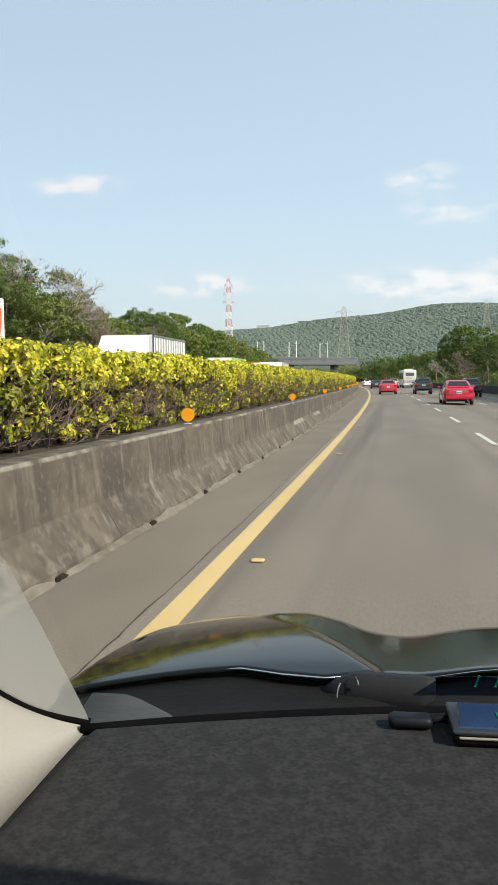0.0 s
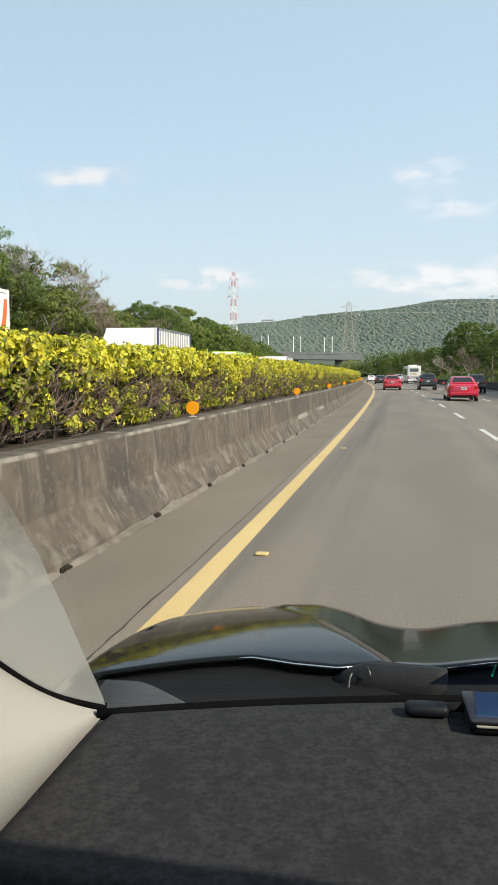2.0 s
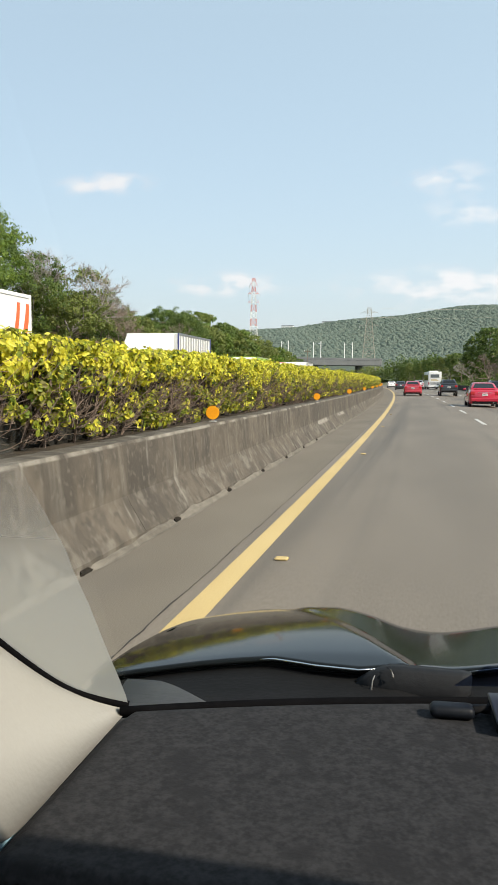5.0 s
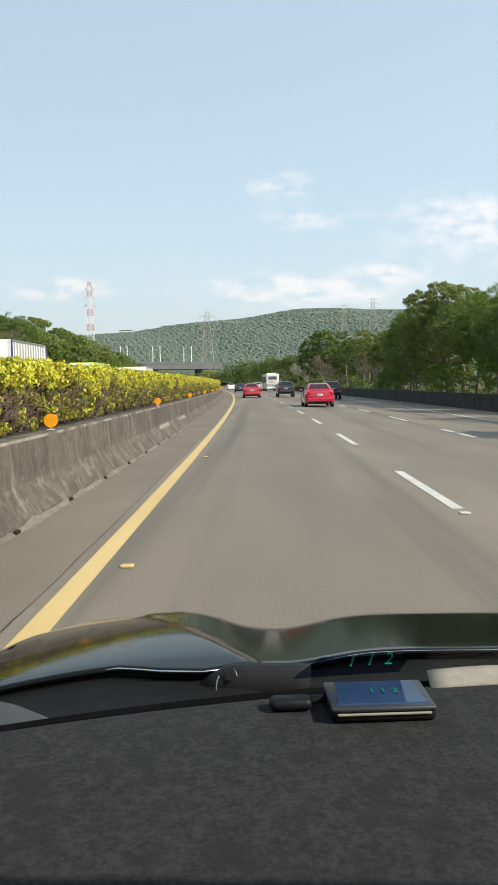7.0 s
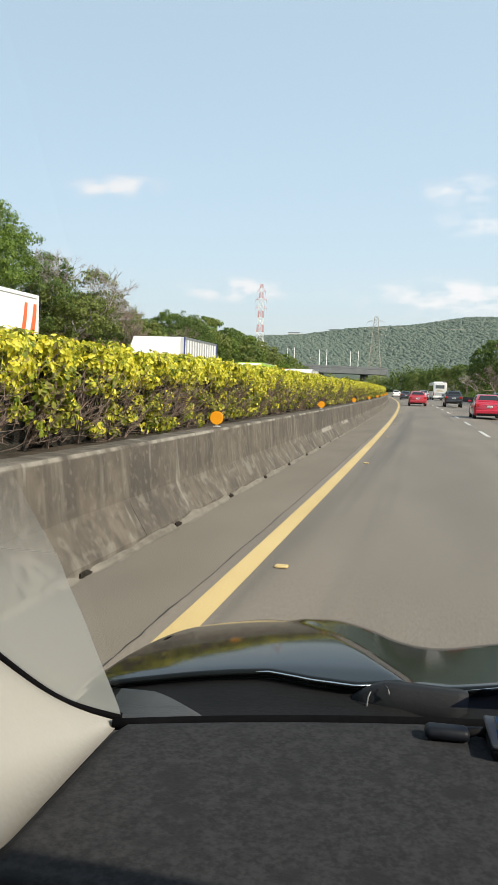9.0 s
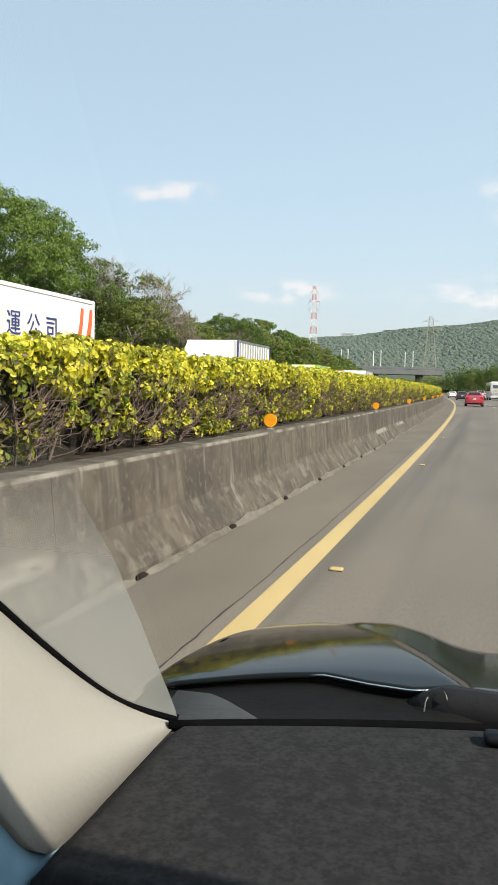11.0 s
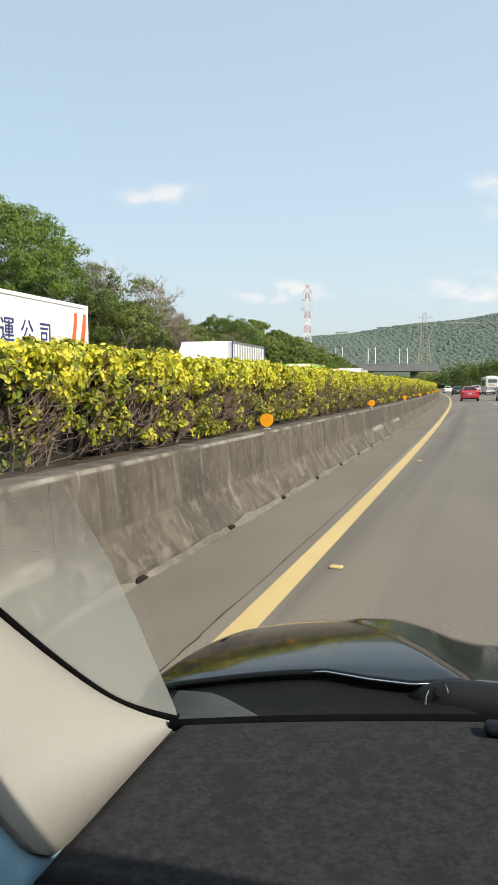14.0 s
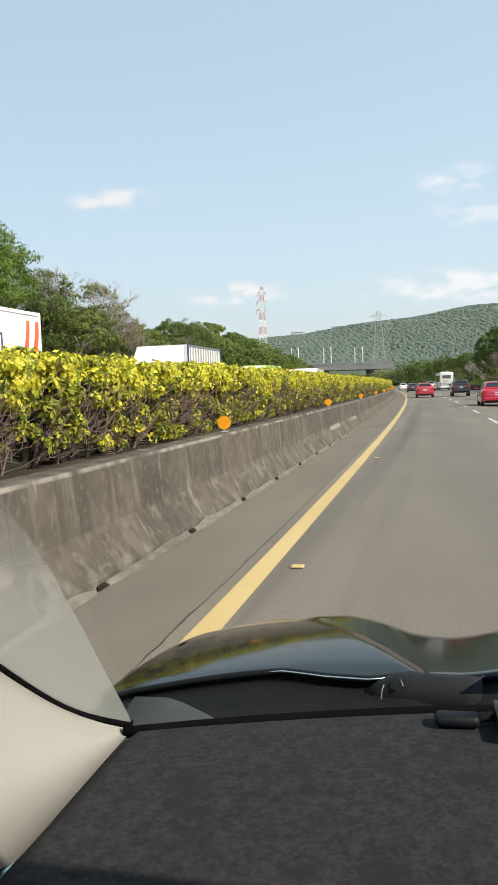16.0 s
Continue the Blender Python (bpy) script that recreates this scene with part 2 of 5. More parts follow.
M = {
    "asphalt": asphalt_mat((0.131, 0.111, 0.087), (0.193, 0.165, 0.131), rough=0.72, scale=0.8, fine=60, bump=0.08, stretch=(1, 0.22, 1), stains=(0.080, 0.071, 0.059), grain=1.0, stain_stretch=(3.2, 0.05, 1)),
    "coach_letter": mat("ochre_letters", (0.55, 0.42, 0.18), rough=0.5),
    "shoulder": mat("shoulder_concrete", (0.122, 0.105, 0.081), (0.168, 0.147, 0.116), rough=0.9, scale=0.9, fine=70, bump=0.25, stains=(0.1, 0.09, 0.077), grain=0.5, stretch=(1, 0.4, 1)),
    "yellow": mat("yellow_line", (0.45, 0.33, 0.135), (0.54, 0.41, 0.185), rough=0.7, scale=1.2, fine=40, bump=0.2, stretch=(1, 0.4, 1), grain=0.6),
    "white": mat("white_line", (0.36, 0.355, 0.335), (0.56, 0.555, 0.53), rough=0.7, scale=2, fine=60, bump=0.2),
    "tar": mat("tar", (0.02, 0.019, 0.018), (0.04, 0.036, 0.033), rough=0.9, scale=5, fine=60),
    "barrier": barrier_mat(),
    "toe": mat("worn_concrete", place=True, a=(0.092, 0.08, 0.064), b=(0.165, 0.148, 0.122), rough=0.95, scale=2.2, fine=14, bump=0.3, stains=(0.115, 0.103, 0.086), stretch=(1, 0.5, 1)),
    # near-black in place of the shade within the drain mouths
    "drain_shade": mat("dark_hole", (0.010, 0.0085, 0.007), (0.03, 0.026, 0.021), rough=1.0, spec=0.05),
    "orange": mat("orange_reflector", (0.85, 0.33, 0.01), (0.9, 0.38, 0.015), rough=0.35, scale=8, fine=90),
    "ground": mat("ground", (0.07, 0.09, 0.03), (0.12, 0.11, 0.05), rough=1.0, scale=0.06, fine=1.2, stains=(0.05, 0.07, 0.025)),
    # distance haze is mixed into the hill's colours: paler and bluer
    "hill": mat("hazed_wooded_hill", (0.085, 0.106, 0.086), (0.12, 0.142, 0.114), rough=1.0, scale=0.03, fine=0.22, spec=0.05, stains=(0.095, 0.118, 0.095), grain=1.6),
    "bark": mat("bark", (0.11, 0.085, 0.06), (0.2, 0.17, 0.13), rough=0.95, scale=3, fine=25, bump=0.6, stretch=(1, 1, 0.3)),
    "twig_bark": mat("brown_twig_bark", (0.17, 0.13, 0.105), (0.28, 0.22, 0.18), rough=0.95, scale=3, fine=25),
    "pale_bark": mat("pale_bark", (0.22, 0.195, 0.175), (0.34, 0.31, 0.285), rough=0.95, scale=3, fine=25),
    "twig": mat("twig", (0.10, 0.070, 0.055), (0.26, 0.195, 0.155), rough=0.95, scale=9, fine=60),
    "soil": mat("dark_soil", (0.03, 0.025, 0.019), (0.075, 0.062, 0.047), rough=1.0, scale=3, fine=40, bump=0.4, spec=0.1),
    # near-black stands in for the shade deep in the hedge
    "core": mat("hedge_shade_filler", (0.008, 0.007, 0.004), (0.022, 0.018, 0.011), rough=1.0, scale=7, fine=40),
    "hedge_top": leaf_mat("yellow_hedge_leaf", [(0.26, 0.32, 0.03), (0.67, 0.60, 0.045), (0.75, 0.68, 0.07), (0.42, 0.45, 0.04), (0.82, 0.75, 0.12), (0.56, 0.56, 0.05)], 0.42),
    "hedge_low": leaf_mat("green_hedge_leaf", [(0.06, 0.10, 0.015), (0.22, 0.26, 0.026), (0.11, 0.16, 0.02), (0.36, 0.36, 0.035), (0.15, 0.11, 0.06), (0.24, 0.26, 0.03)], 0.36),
    "leaf_a": leaf_mat("mid_green_leaf", [(0.072, 0.125, 0.02), (0.155, 0.23, 0.034), (0.11, 0.175, 0.027), (0.22, 0.28, 0.05)], 0.42),
    "leaf_b": leaf_mat("olive_leaf", [(0.10, 0.135, 0.032), (0.195, 0.235, 0.055), (0.15, 0.185, 0.047), (0.265, 0.295, 0.08)], 0.42),
    "leaf_c": leaf_mat("dark_green_leaf", [(0.058, 0.098, 0.025), (0.12, 0.175, 0.036), (0.086, 0.138, 0.03), (0.17, 0.22, 0.05)], 0.42),
    "leaf_d": leaf_mat("bright_green_leaf", [(0.09, 0.17, 0.02), (0.17, 0.26, 0.03), (0.13, 0.22, 0.03)], 0.35),
    "dry": leaf_mat("dry_twig_leaf", [(0.2, 0.14, 0.1), (0.3, 0.22, 0.17), (0.16, 0.13, 0.08)], 0.2),
    # crowns and far leaves carry the same haze in their base colours
    "canopy": leaf_mat("hazed_canopy", [(0.072, 0.104, 0.09), (0.116, 0.148, 0.12), (0.09, 0.122, 0.102), (0.138, 0.166, 0.134), (0.1, 0.132, 0.11)], 0.08, 0.9),
    "hazed_far_leaf": leaf_mat("hazed_far_leaf", [(0.10, 0.125, 0.085), (0.13, 0.15, 0.10), (0.115, 0.14, 0.095), (0.14, 0.155, 0.105)], 0.2),
    "pylon_steel": mat("weathered_pylon_steel", (0.30, 0.28, 0.235), (0.42, 0.395, 0.335), rough=0.6, metal=0.2, scale=1, fine=8),
    "steel": mat("galvanised_steel", (0.42, 0.42, 0.41), (0.55, 0.55, 0.54), rough=0.5, metal=0.3, scale=1, fine=8),
    # tower red lightened to take in the haze of the distance
    "hazed_red": mat("haze_paled_tower_red", (0.5, 0.13, 0.09), (0.56, 0.17, 0.12), rough=0.6, scale=1, fine=8),
    "white_paint": mat("white_tower_paint", (0.7, 0.7, 0.68), (0.8, 0.8, 0.78), rough=0.6, scale=1, fine=8),
    "viaduct": mat("viaduct_concrete", (0.095, 0.105, 0.112), (0.135, 0.142, 0.146), rough=0.9, scale=0.2, fine=2),
    "dark_wall": mat("dark_roadside_wall", (0.02, 0.019, 0.017), (0.045, 0.041, 0.035), place=True, rough=0.95, scale=0.8, fine=9, bump=0.4),
    "tyre": mat("tyre", (0.015, 0.015, 0.015), (0.03, 0.03, 0.03), rough=0.9, scale=8, fine=60),
    "rim": mat("alloy_rim", (0.35, 0.35, 0.36), (0.45, 0.45, 0.46), rough=0.35, metal=0.8),
    "glass": mat("dark_car_glass", (0.012, 0.015, 0.017), rough=0.05, spec=0.6),
    "coach_glass": mat("grey_coach_glass", (0.12, 0.14, 0.15), rough=0.1, spec=0.6),
    "black": mat("black_plastic", (0.0065, 0.0065, 0.007), (0.011, 0.011, 0.0115), rough=0.85, spec=0.1, scale=20, fine=150, bump=0.15),
    "tail": mat("tail_light", (0.42, 0.01, 0.012), rough=0.15, coat=0.6),
    "plate": mat("plate_white", (0.75, 0.75, 0.73), rough=0.4),
    "bar": mat("plate_bars", (0.03, 0.03, 0.035), rough=0.5),
    "dull_chrome": mat("dull_chrome", (0.3, 0.31, 0.32), rough=0.3, metal=1.0),
    "chrome": mat("chrome", (0.7, 0.7, 0.7), rough=0.12, metal=1.0),
    "car_red": mat("red_car_paint", (0.40, 0.005, 0.028), (0.46, 0.008, 0.036), rough=0.3, coat=1.0, scale=3, fine=40),
    "car_wine": mat("dull_red_car_paint", (0.36, 0.02, 0.035), (0.42, 0.03, 0.045), rough=0.35, coat=1.0, scale=3, fine=40),
    "car_dark": mat("dark_car_paint", (0.015, 0.018, 0.022), (0.025, 0.028, 0.033), rough=0.3, coat=1.0, scale=3, fine=40),
    "car_silver": mat("silver_car_paint", (0.42, 0.43, 0.44), (0.5, 0.5, 0.51), rough=0.35, metal=0.5, coat=1.0, scale=3, fine=40),
    "car_white": mat("white_vehicle_paint", (0.68, 0.68, 0.67), (0.78, 0.78, 0.77), rough=0.4, coat=0.5, scale=0.8, fine=10, stains=(0.62, 0.61, 0.58)),
    "lime": mat("lime_green_paint", (0.38, 0.6, 0.04), (0.44, 0.66, 0.06), rough=0.4, coat=0.5, scale=1, fine=10),
    "blue": mat("blue_letters", (0.03, 0.04, 0.16), rough=0.4),
    "orange_red": mat("orange_red_stripe", (0.75, 0.12, 0.03), rough=0.4),
    "bonnet": mat("dark_grey_car_paint", (0.0045, 0.0056, 0.006), (0.0075, 0.0088, 0.009), rough=0.085, coat=0.0, scale=4, fine=300, spec=0.15),
    "dash": mat("dark_dashboard_mat", (0.0155, 0.0158, 0.0172), (0.0285, 0.0288, 0.0305), rough=0.95, scale=70, fine=210, bump=0.12, stains=(0.0165, 0.0168, 0.0182), spec=0.15, stretch=(1, 0.9, 1), grain=1.4),
    "cowl": mat("cowl_plastic", (0.0065, 0.0067, 0.007), (0.0105, 0.0108, 0.0112), rough=0.8, spec=0.1, scale=9, fine=120, bump=0.1),
    "bulkhead": mat("dark_bulkhead", (0.0125, 0.0132, 0.0148), (0.0175, 0.0182, 0.02), rough=0.9, spec=0.1, scale=12, fine=120),
    "jet_grey": mat("pale_grey_plastic", (0.12, 0.12, 0.118), (0.16, 0.16, 0.157), rough=0.5, scale=40, fine=200),
    "cover": mat("cowl_cover_plastic", (0.0098, 0.0108, 0.0126), (0.0138, 0.015, 0.0172), rough=0.7, spec=0.2, scale=14, fine=120, bump=0.1),
    "rubber": mat("black_rubber", (0.0025, 0.0025, 0.003), (0.004, 0.004, 0.0045), rough=0.9, spec=0.05, scale=30, fine=120),
    "cap_grey": mat("grey_cap_plastic", (0.022, 0.0222, 0.022), (0.042, 0.0415, 0.04), rough=0.6, scale=14, fine=120, bump=0.1),
    "hood_blue": mat("blue_black_panel", (0.011, 0.017, 0.025), (0.017, 0.025, 0.036), rough=0.6, scale=20, fine=90),
    "trim": mat("cream_trim", (0.268, 0.262, 0.238), (0.298, 0.292, 0.266), rough=0.75, scale=3, fine=200, bump=0.05, grain=0.4),
    "door_blue": mat("blue_door_panel", (0.15, 0.28, 0.36), (0.19, 0.33, 0.42), rough=0.6, scale=8, fine=60),
    "lining": mat("grey_roof_lining", (0.4, 0.39, 0.36), (0.46, 0.45, 0.42), rough=0.95, scale=20, fine=200),
    "paper": mat("cream_paper", (0.19, 0.18, 0.15), (0.25, 0.24, 0.20), rough=0.8, scale=10, fine=90),
    "hud_blue": mat("blue_display_face", (0.008, 0.02, 0.05), (0.016, 0.038, 0.085), rough=0.12, coat=0.15, scale=9, fine=30),
    "dull_rim": mat("dark_chrome", (0.035, 0.038, 0.045), rough=0.38, metal=0.3),
    "plug_blue": mat("plug_blue_plastic", (0.003, 0.0045, 0.007), (0.006, 0.008, 0.012), spec=0.2, rough=0.55, scale=30, fine=150),
    # tint that draws the display's reflection in the glass
    "film": glass_mat("reflection_tint", (0.42, 0.48, 0.62), 0.5),
    "windscreen": glass_mat("windscreen_glass", (0.97, 0.985, 0.98), 0.55),
}
# milky strip at the windscreen's edge: the cream pillar's reflection, painted as pale colour
hz = bpy.data.materials.new("painted_pillar_reflection")
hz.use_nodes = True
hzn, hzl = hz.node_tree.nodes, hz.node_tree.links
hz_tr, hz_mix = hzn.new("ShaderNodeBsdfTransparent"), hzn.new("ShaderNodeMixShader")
hz_geo, hz_xyz, hz_fade = hzn.new("ShaderNodeNewGeometry"), hzn.new("ShaderNodeSeparateXYZ"), hzn.new("ShaderNodeMapRange")     # the painted reflection fades out upwards
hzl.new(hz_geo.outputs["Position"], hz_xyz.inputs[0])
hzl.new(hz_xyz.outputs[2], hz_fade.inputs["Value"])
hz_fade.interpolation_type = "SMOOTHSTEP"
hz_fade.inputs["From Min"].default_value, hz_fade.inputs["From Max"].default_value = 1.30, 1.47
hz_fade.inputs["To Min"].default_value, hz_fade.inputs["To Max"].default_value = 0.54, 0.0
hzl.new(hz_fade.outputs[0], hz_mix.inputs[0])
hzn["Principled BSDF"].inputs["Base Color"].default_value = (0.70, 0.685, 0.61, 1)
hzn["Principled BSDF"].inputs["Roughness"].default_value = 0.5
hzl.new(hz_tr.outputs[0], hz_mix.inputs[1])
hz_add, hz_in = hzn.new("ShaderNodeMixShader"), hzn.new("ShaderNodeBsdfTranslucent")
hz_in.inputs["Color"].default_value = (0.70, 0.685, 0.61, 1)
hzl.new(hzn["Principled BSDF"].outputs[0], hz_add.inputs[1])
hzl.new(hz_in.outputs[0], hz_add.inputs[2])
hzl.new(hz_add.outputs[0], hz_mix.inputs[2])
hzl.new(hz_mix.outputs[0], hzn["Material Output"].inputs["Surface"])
M["pillar_glare"] = hz
lit = bpy.data.materials.new("green_digits")
lit.use_nodes = True
lit.node_tree.nodes["Principled BSDF"].inputs["Base Color"].default_value = (0.0, 0.09, 0.04, 1)
lit.node_tree.nodes["Principled BSDF"].inputs["Emission Color"].default_value = (0.0, 0.5, 0.22, 1)
lit.node_tree.nodes["Principled BSDF"].inputs["Emission Strength"].default_value = 0.16
M["digits"] = lit
dim = lit.copy()
dim.name = "dim_green_digits"
dim.node_tree.nodes["Principled BSDF"].inputs["Base Color"].default_value = (0.0, 0.08, 0.05, 1)
dim.node_tree.nodes["Principled BSDF"].inputs["Emission Strength"].default_value = 0.1
M["digits_dim"] = dim

# ---- building helpers ----


def thing(name, m=None, label="", category="", group="", kind=""):
    ob = tagged(new(name), label, category, group, kind)
    ob.empty_display_size = 0.2
    if m is not None:
        ob.matrix_world = m
    return ob


def mesh_of(name, verts, faces, mats, smooth=False, idx=None):
    me = bpy.data.meshes.new(name)
    me.from_pydata([tuple(v) for v in verts], [], [tuple(f) for f in faces])
    for k in (mats if isinstance(mats, (list, tuple)) else [mats]):
        me.materials.append(M[k])
    if idx is not None:
        me.polygons.foreach_set("material_index", idx)
    if smooth:
        me.polygons.foreach_set("use_smooth", [True] * len(me.polygons))
    me.update()
    return me


def part(name, bm, material, parent=None, label="", smooth=False, m=None):
    """Links a bmesh (or a mesh) as one object under parent."""
    if isinstance(bm, bpy.types.Mesh):
        me = bm
    else:
        bmesh.ops.recalc_face_normals(bm, faces=bm.faces[:])
        me = bpy.data.meshes.new(name)
        bm.to_mesh(me)
        bm.free()
        me.materials.append(M[material])
        if smooth:
            me.polygons.foreach_set("use_smooth", [True] * len(me.polygons))
    ob = new(name, me)
    if parent is not None:
        ob.parent = parent
    if m is not None:
        ob.matrix_basis = m
    if label:
        ob["label"] = label
    return ob


def box(x0, x1, y0, y1, z0, z1, bevel=0.0, seg=2, bm=None, m=None):
    own = bm is None
    b = bmesh.new()
    bmesh.ops.create_cube(b, size=1.0, matrix=Matrix.Translation(((x0 + x1) / 2, (y0 + y1) / 2, (z0 + z1) / 2)) @ Matrix.Diagonal((x1 - x0, y1 - y0, z1 - z0, 1)))
    if bevel:
        bmesh.ops.bevel(b, geom=b.edges[:] + b.verts[:], offset=bevel, segments=seg, affect="EDGES", profile=0.5)
    if m is not None:
        b.transform(m)
    if own:
        return b
    me = bpy.data.meshes.new("tmp")
    b.to_mesh(me)
    b.free()
    bm.from_mesh(me)
    bpy.data.meshes.remove(me)
    return bm


def tube(points, radii, sides=6, bm=None, cap=True):
    """A tapered tube along points."""
    bm = bmesh.new() if bm is None else bm
    rings = []
    for i, p in enumerate(points):
        p = Vector(p)
        d = (Vector(points[min(i + 1, len(points) - 1)]) - Vector(points[max(i - 1, 0)])).normalized()
        u = d.orthogonal().normalized()
        v = d.cross(u)
        rings.append([bm.verts.new(p + (u * math.cos(a) + v * math.sin(a)) * radii[i]) for a in [2 * math.pi * k / sides for k in range(sides)]])
    for a, b in zip(rings, rings[1:]):
        for k in range(sides):
            bm.faces.new((a[k], a[(k + 1) % sides], b[(k + 1) % sides], b[k]))
    if cap:
        bm.faces.new(rings[0])
        bm.faces.new(rings[-1])
    return bm


def disc(r, depth, sides=24, axis="Y"):
    b = bmesh.new()
    bmesh.ops.create_cone(b, cap_ends=True, segments=sides, radius1=r, radius2=r, depth=depth)
    b.transform(Matrix.Rotation(radians(90), 4, {"Y": "X", "X": "Y"}[axis]))
    bmesh.ops.bevel(b, geom=[e for e in b.edges if e.is_boundary or len(e.link_faces) == 2 and e.calc_face_angle(0) > 1], offset=depth * 0.2, segments=1, affect="EDGES")
    return b


def loft(rings, closed=True, cap=True):
    b = bmesh.new()
    rs = [[b.verts.new(p) for p in r] for r in rings]
    n = len(rs[0])
    for a, c in zip(rs, rs[1:]):
        for k in range(n if closed else n - 1):
            b.faces.new((a[k], a[(k + 1) % n], c[(k + 1) % n], c[k]))
    if cap and closed:
        b.faces.new(rs[0])
        b.faces.new(rs[-1])
    return b


def bend(y):
    return -y * y / (2 * R_CURVE)


def fall(x):
    """The carriageway falls gently to the right of the first lane line."""
    return -0.025 * max(0.0, x - 2.25)


def along(x, y, z=0.0, turn=0.0):
    """The pose of a thing x metres beside the way and y metres ahead, turned with the bend."""
    return pose(x + bend(y), y, z, 0, 0, math.degrees(math.atan(y / R_CURVE)) + turn)


def strip(name, x0, x1, z0, z1, y0, y1, step, material, label, category, cross=2):
    """A strip of ground that follows the bend, as a thin slab."""
    verts, faces = [], []
    ys = np.arange(y0, y1 + 0.01, step)
    xs = np.linspace(x0, x1, cross)
    for y in ys:
        for x in xs:
            verts.append((x + bend(y), y, z0 + (z1 - z0) * (x - x0) / (x1 - x0)))
    n = len(xs)
    for i in range(len(ys) - 1):
        for k in range(n - 1):
            faces.append((i * n + k, i * n + k + 1, (i + 1) * n + k + 1, (i + 1) * n + k))
    ob = new(name, mesh_of(name, verts, faces, material))
    return tagged(ob, label, category, kind="structure")


# ---- ground and carriageway ----
def ground_sheet():
    b = bmesh.new()
    bmesh.ops.create_grid(b, x_segments=60, y_segments=60, size=4500, matrix=Matrix.Translation((0, 0, -0.45)))
    return tagged(part("ground", b, "ground"), "rough grass and earth beside the motorway", "ground", kind="structure")


ground_sheet()
strip("shoulder", -2.6, -1.60, 0, 0, -40, 420, 4, "shoulder", "narrow grey concrete strip beside the median barrier", "shoulder")
strip("road", -1.60, 2.25, 0, 0, -40, 420, 4, "asphalt", "worn grey asphalt of the inner motorway lane", "road")
strip("road_outer", 2.25, 12.9, 0, fall(12.9), -40, 420, 4, "asphalt", "worn grey asphalt of the outer motorway lanes", "road", 4)
strip("road_oncoming", -19.0, -4.9, -0.02, -0.02, -40, 420, 4, "asphalt", "worn grey asphalt of the oncoming carriageway", "road", 3)
strip("median_bed", -4.85, -2.96, 0.865, 0.865, -40, 420, 4, "soil", "dark earth between the two median barriers", "planting bed")
strip("yellow_line", -1.49, -1.31, 0.004, 0.004, -40, 420, 4, "yellow", "continuous worn yellow edge line on the asphalt", "road marking")


def tar_joint():
    """A cracked joint that wanders a little."""
    verts, faces = [], []
    ys = np.concatenate([np.arange(-10, 40, 0.1), np.arange(40, 420, 4)])
    for i, y in enumerate(ys):
        c = -1.60 + 0.012 * noise.noise(Vector((0, y * 0.9, 0))) + 0.012 * noise.noise(Vector((3, y * 5, 0)))
        w = 0.002 + 0.008 * abs(noise.noise(Vector((7, y * 1.7, 0)))) + 0.006 * abs(noise.noise(Vector((9, y * 6.1, 0))))
        verts += [(c - w + bend(y), y, 0.004), (c + w + bend(y), y, 0.004)]
        if i:
            faces.append((2 * i - 2, 2 * i - 1, 2 * i + 1, 2 * i))
    tagged(new("tar_joint", mesh_of("tar_joint", verts, faces, "tar")), "dark cracked tar joint along the shoulder", "joint", kind="structure")


tar_joint()
strip("edge_line", 9.47, 9.62, fall(9.47) + 0.005, fall(9.62) + 0.005, -40, 420, 4, "white", "continuous white edge line on the asphalt", "road marking")
strip("edge_line_oncoming", -6.0, -5.85, -0.014, -0.014, -40, 420, 4, "yellow", "yellow edge line of the oncoming carriageway", "road marking")


def dashes():
    b = box(-0.07, 0.07, 0, 4.0, 0.0, 0.006)
    first = None
    for x in (2.25, 5.9):
        for k in range(-2, 24):
            y = -0.6 + 10 * k + (3.0 if x > 3 else 0.0)
            m = along(x, y, fall(x))
            if first is None:
                first = tagged(part("lane_dash", b, "white"), "short white painted lane dash on the asphalt", "lane dash", "lane dashes")
                first.matrix_world = m
            else:
                copy_thing(first, m)


dashes()


def road_studs():
    b = box(-0.055, 0.055, -0.05, 0.05, 0, 0.02, 0.014, 2)
    first = tagged(part("road_stud", b, "yellow"), "small raised yellow road stud beside the yellow line", "road stud", "road studs")
    first.matrix_world = along(-1.12, 6.6, 0.001)
    for k in range(1, 12):
        copy_thing(first, along(-1.12, 6.6 + 10 * k, 0.001))


road_studs()


def lane_studs():
    b = box(-0.06, 0.06, -0.05, 0.05, 0, 0.018, 0.012, 2)
    first = tagged(part("lane_stud", b, "white"), "small raised white road stud before a lane dash", "road stud", "white lane studs")
    first.matrix_world = along(2.25, 9.05, 0.001)
    for k in range(1, 10):
        copy_thing(first, along(2.25, 9.05 + 10 * k, 0.001))


lane_studs()


# ---- median barrier ----
def barrier_mesh(length, flip=1, variant=0):
    """One cast length of the barrier, with a foot, a sloping toe and a steep wall; the top edge is chipped and uneven."""
    rng = random.Random(4 + flip + 10 * variant)
    prof = [(0.0, 0.0), (-0.005, 0.075), (-0.155, 0.32), (-0.19, 0.40), (-0.235, 0.87), (-0.25, 0.90), (-0.47, 0.905), (-0.49, 0.88), (-0.52, 0.3), (-0.52, 0.0)]
    rings = []
    n = 17
    for i in range(n):
        y = length * i / (n - 1)
        g = 0.002 if i in (0, n - 1) else 0.0
        rings.append([(flip * (x - g + rng.uniform(-0.002, 0.002)), y if 0 < i < n - 1 else y + (0.004 if i == 0 else -0.004), z - g * (z > 0.5) + (rng.uniform(-0.006, 0.003) if z > 0.05 else 0)) for x, z in prof])
    return loft(rings)


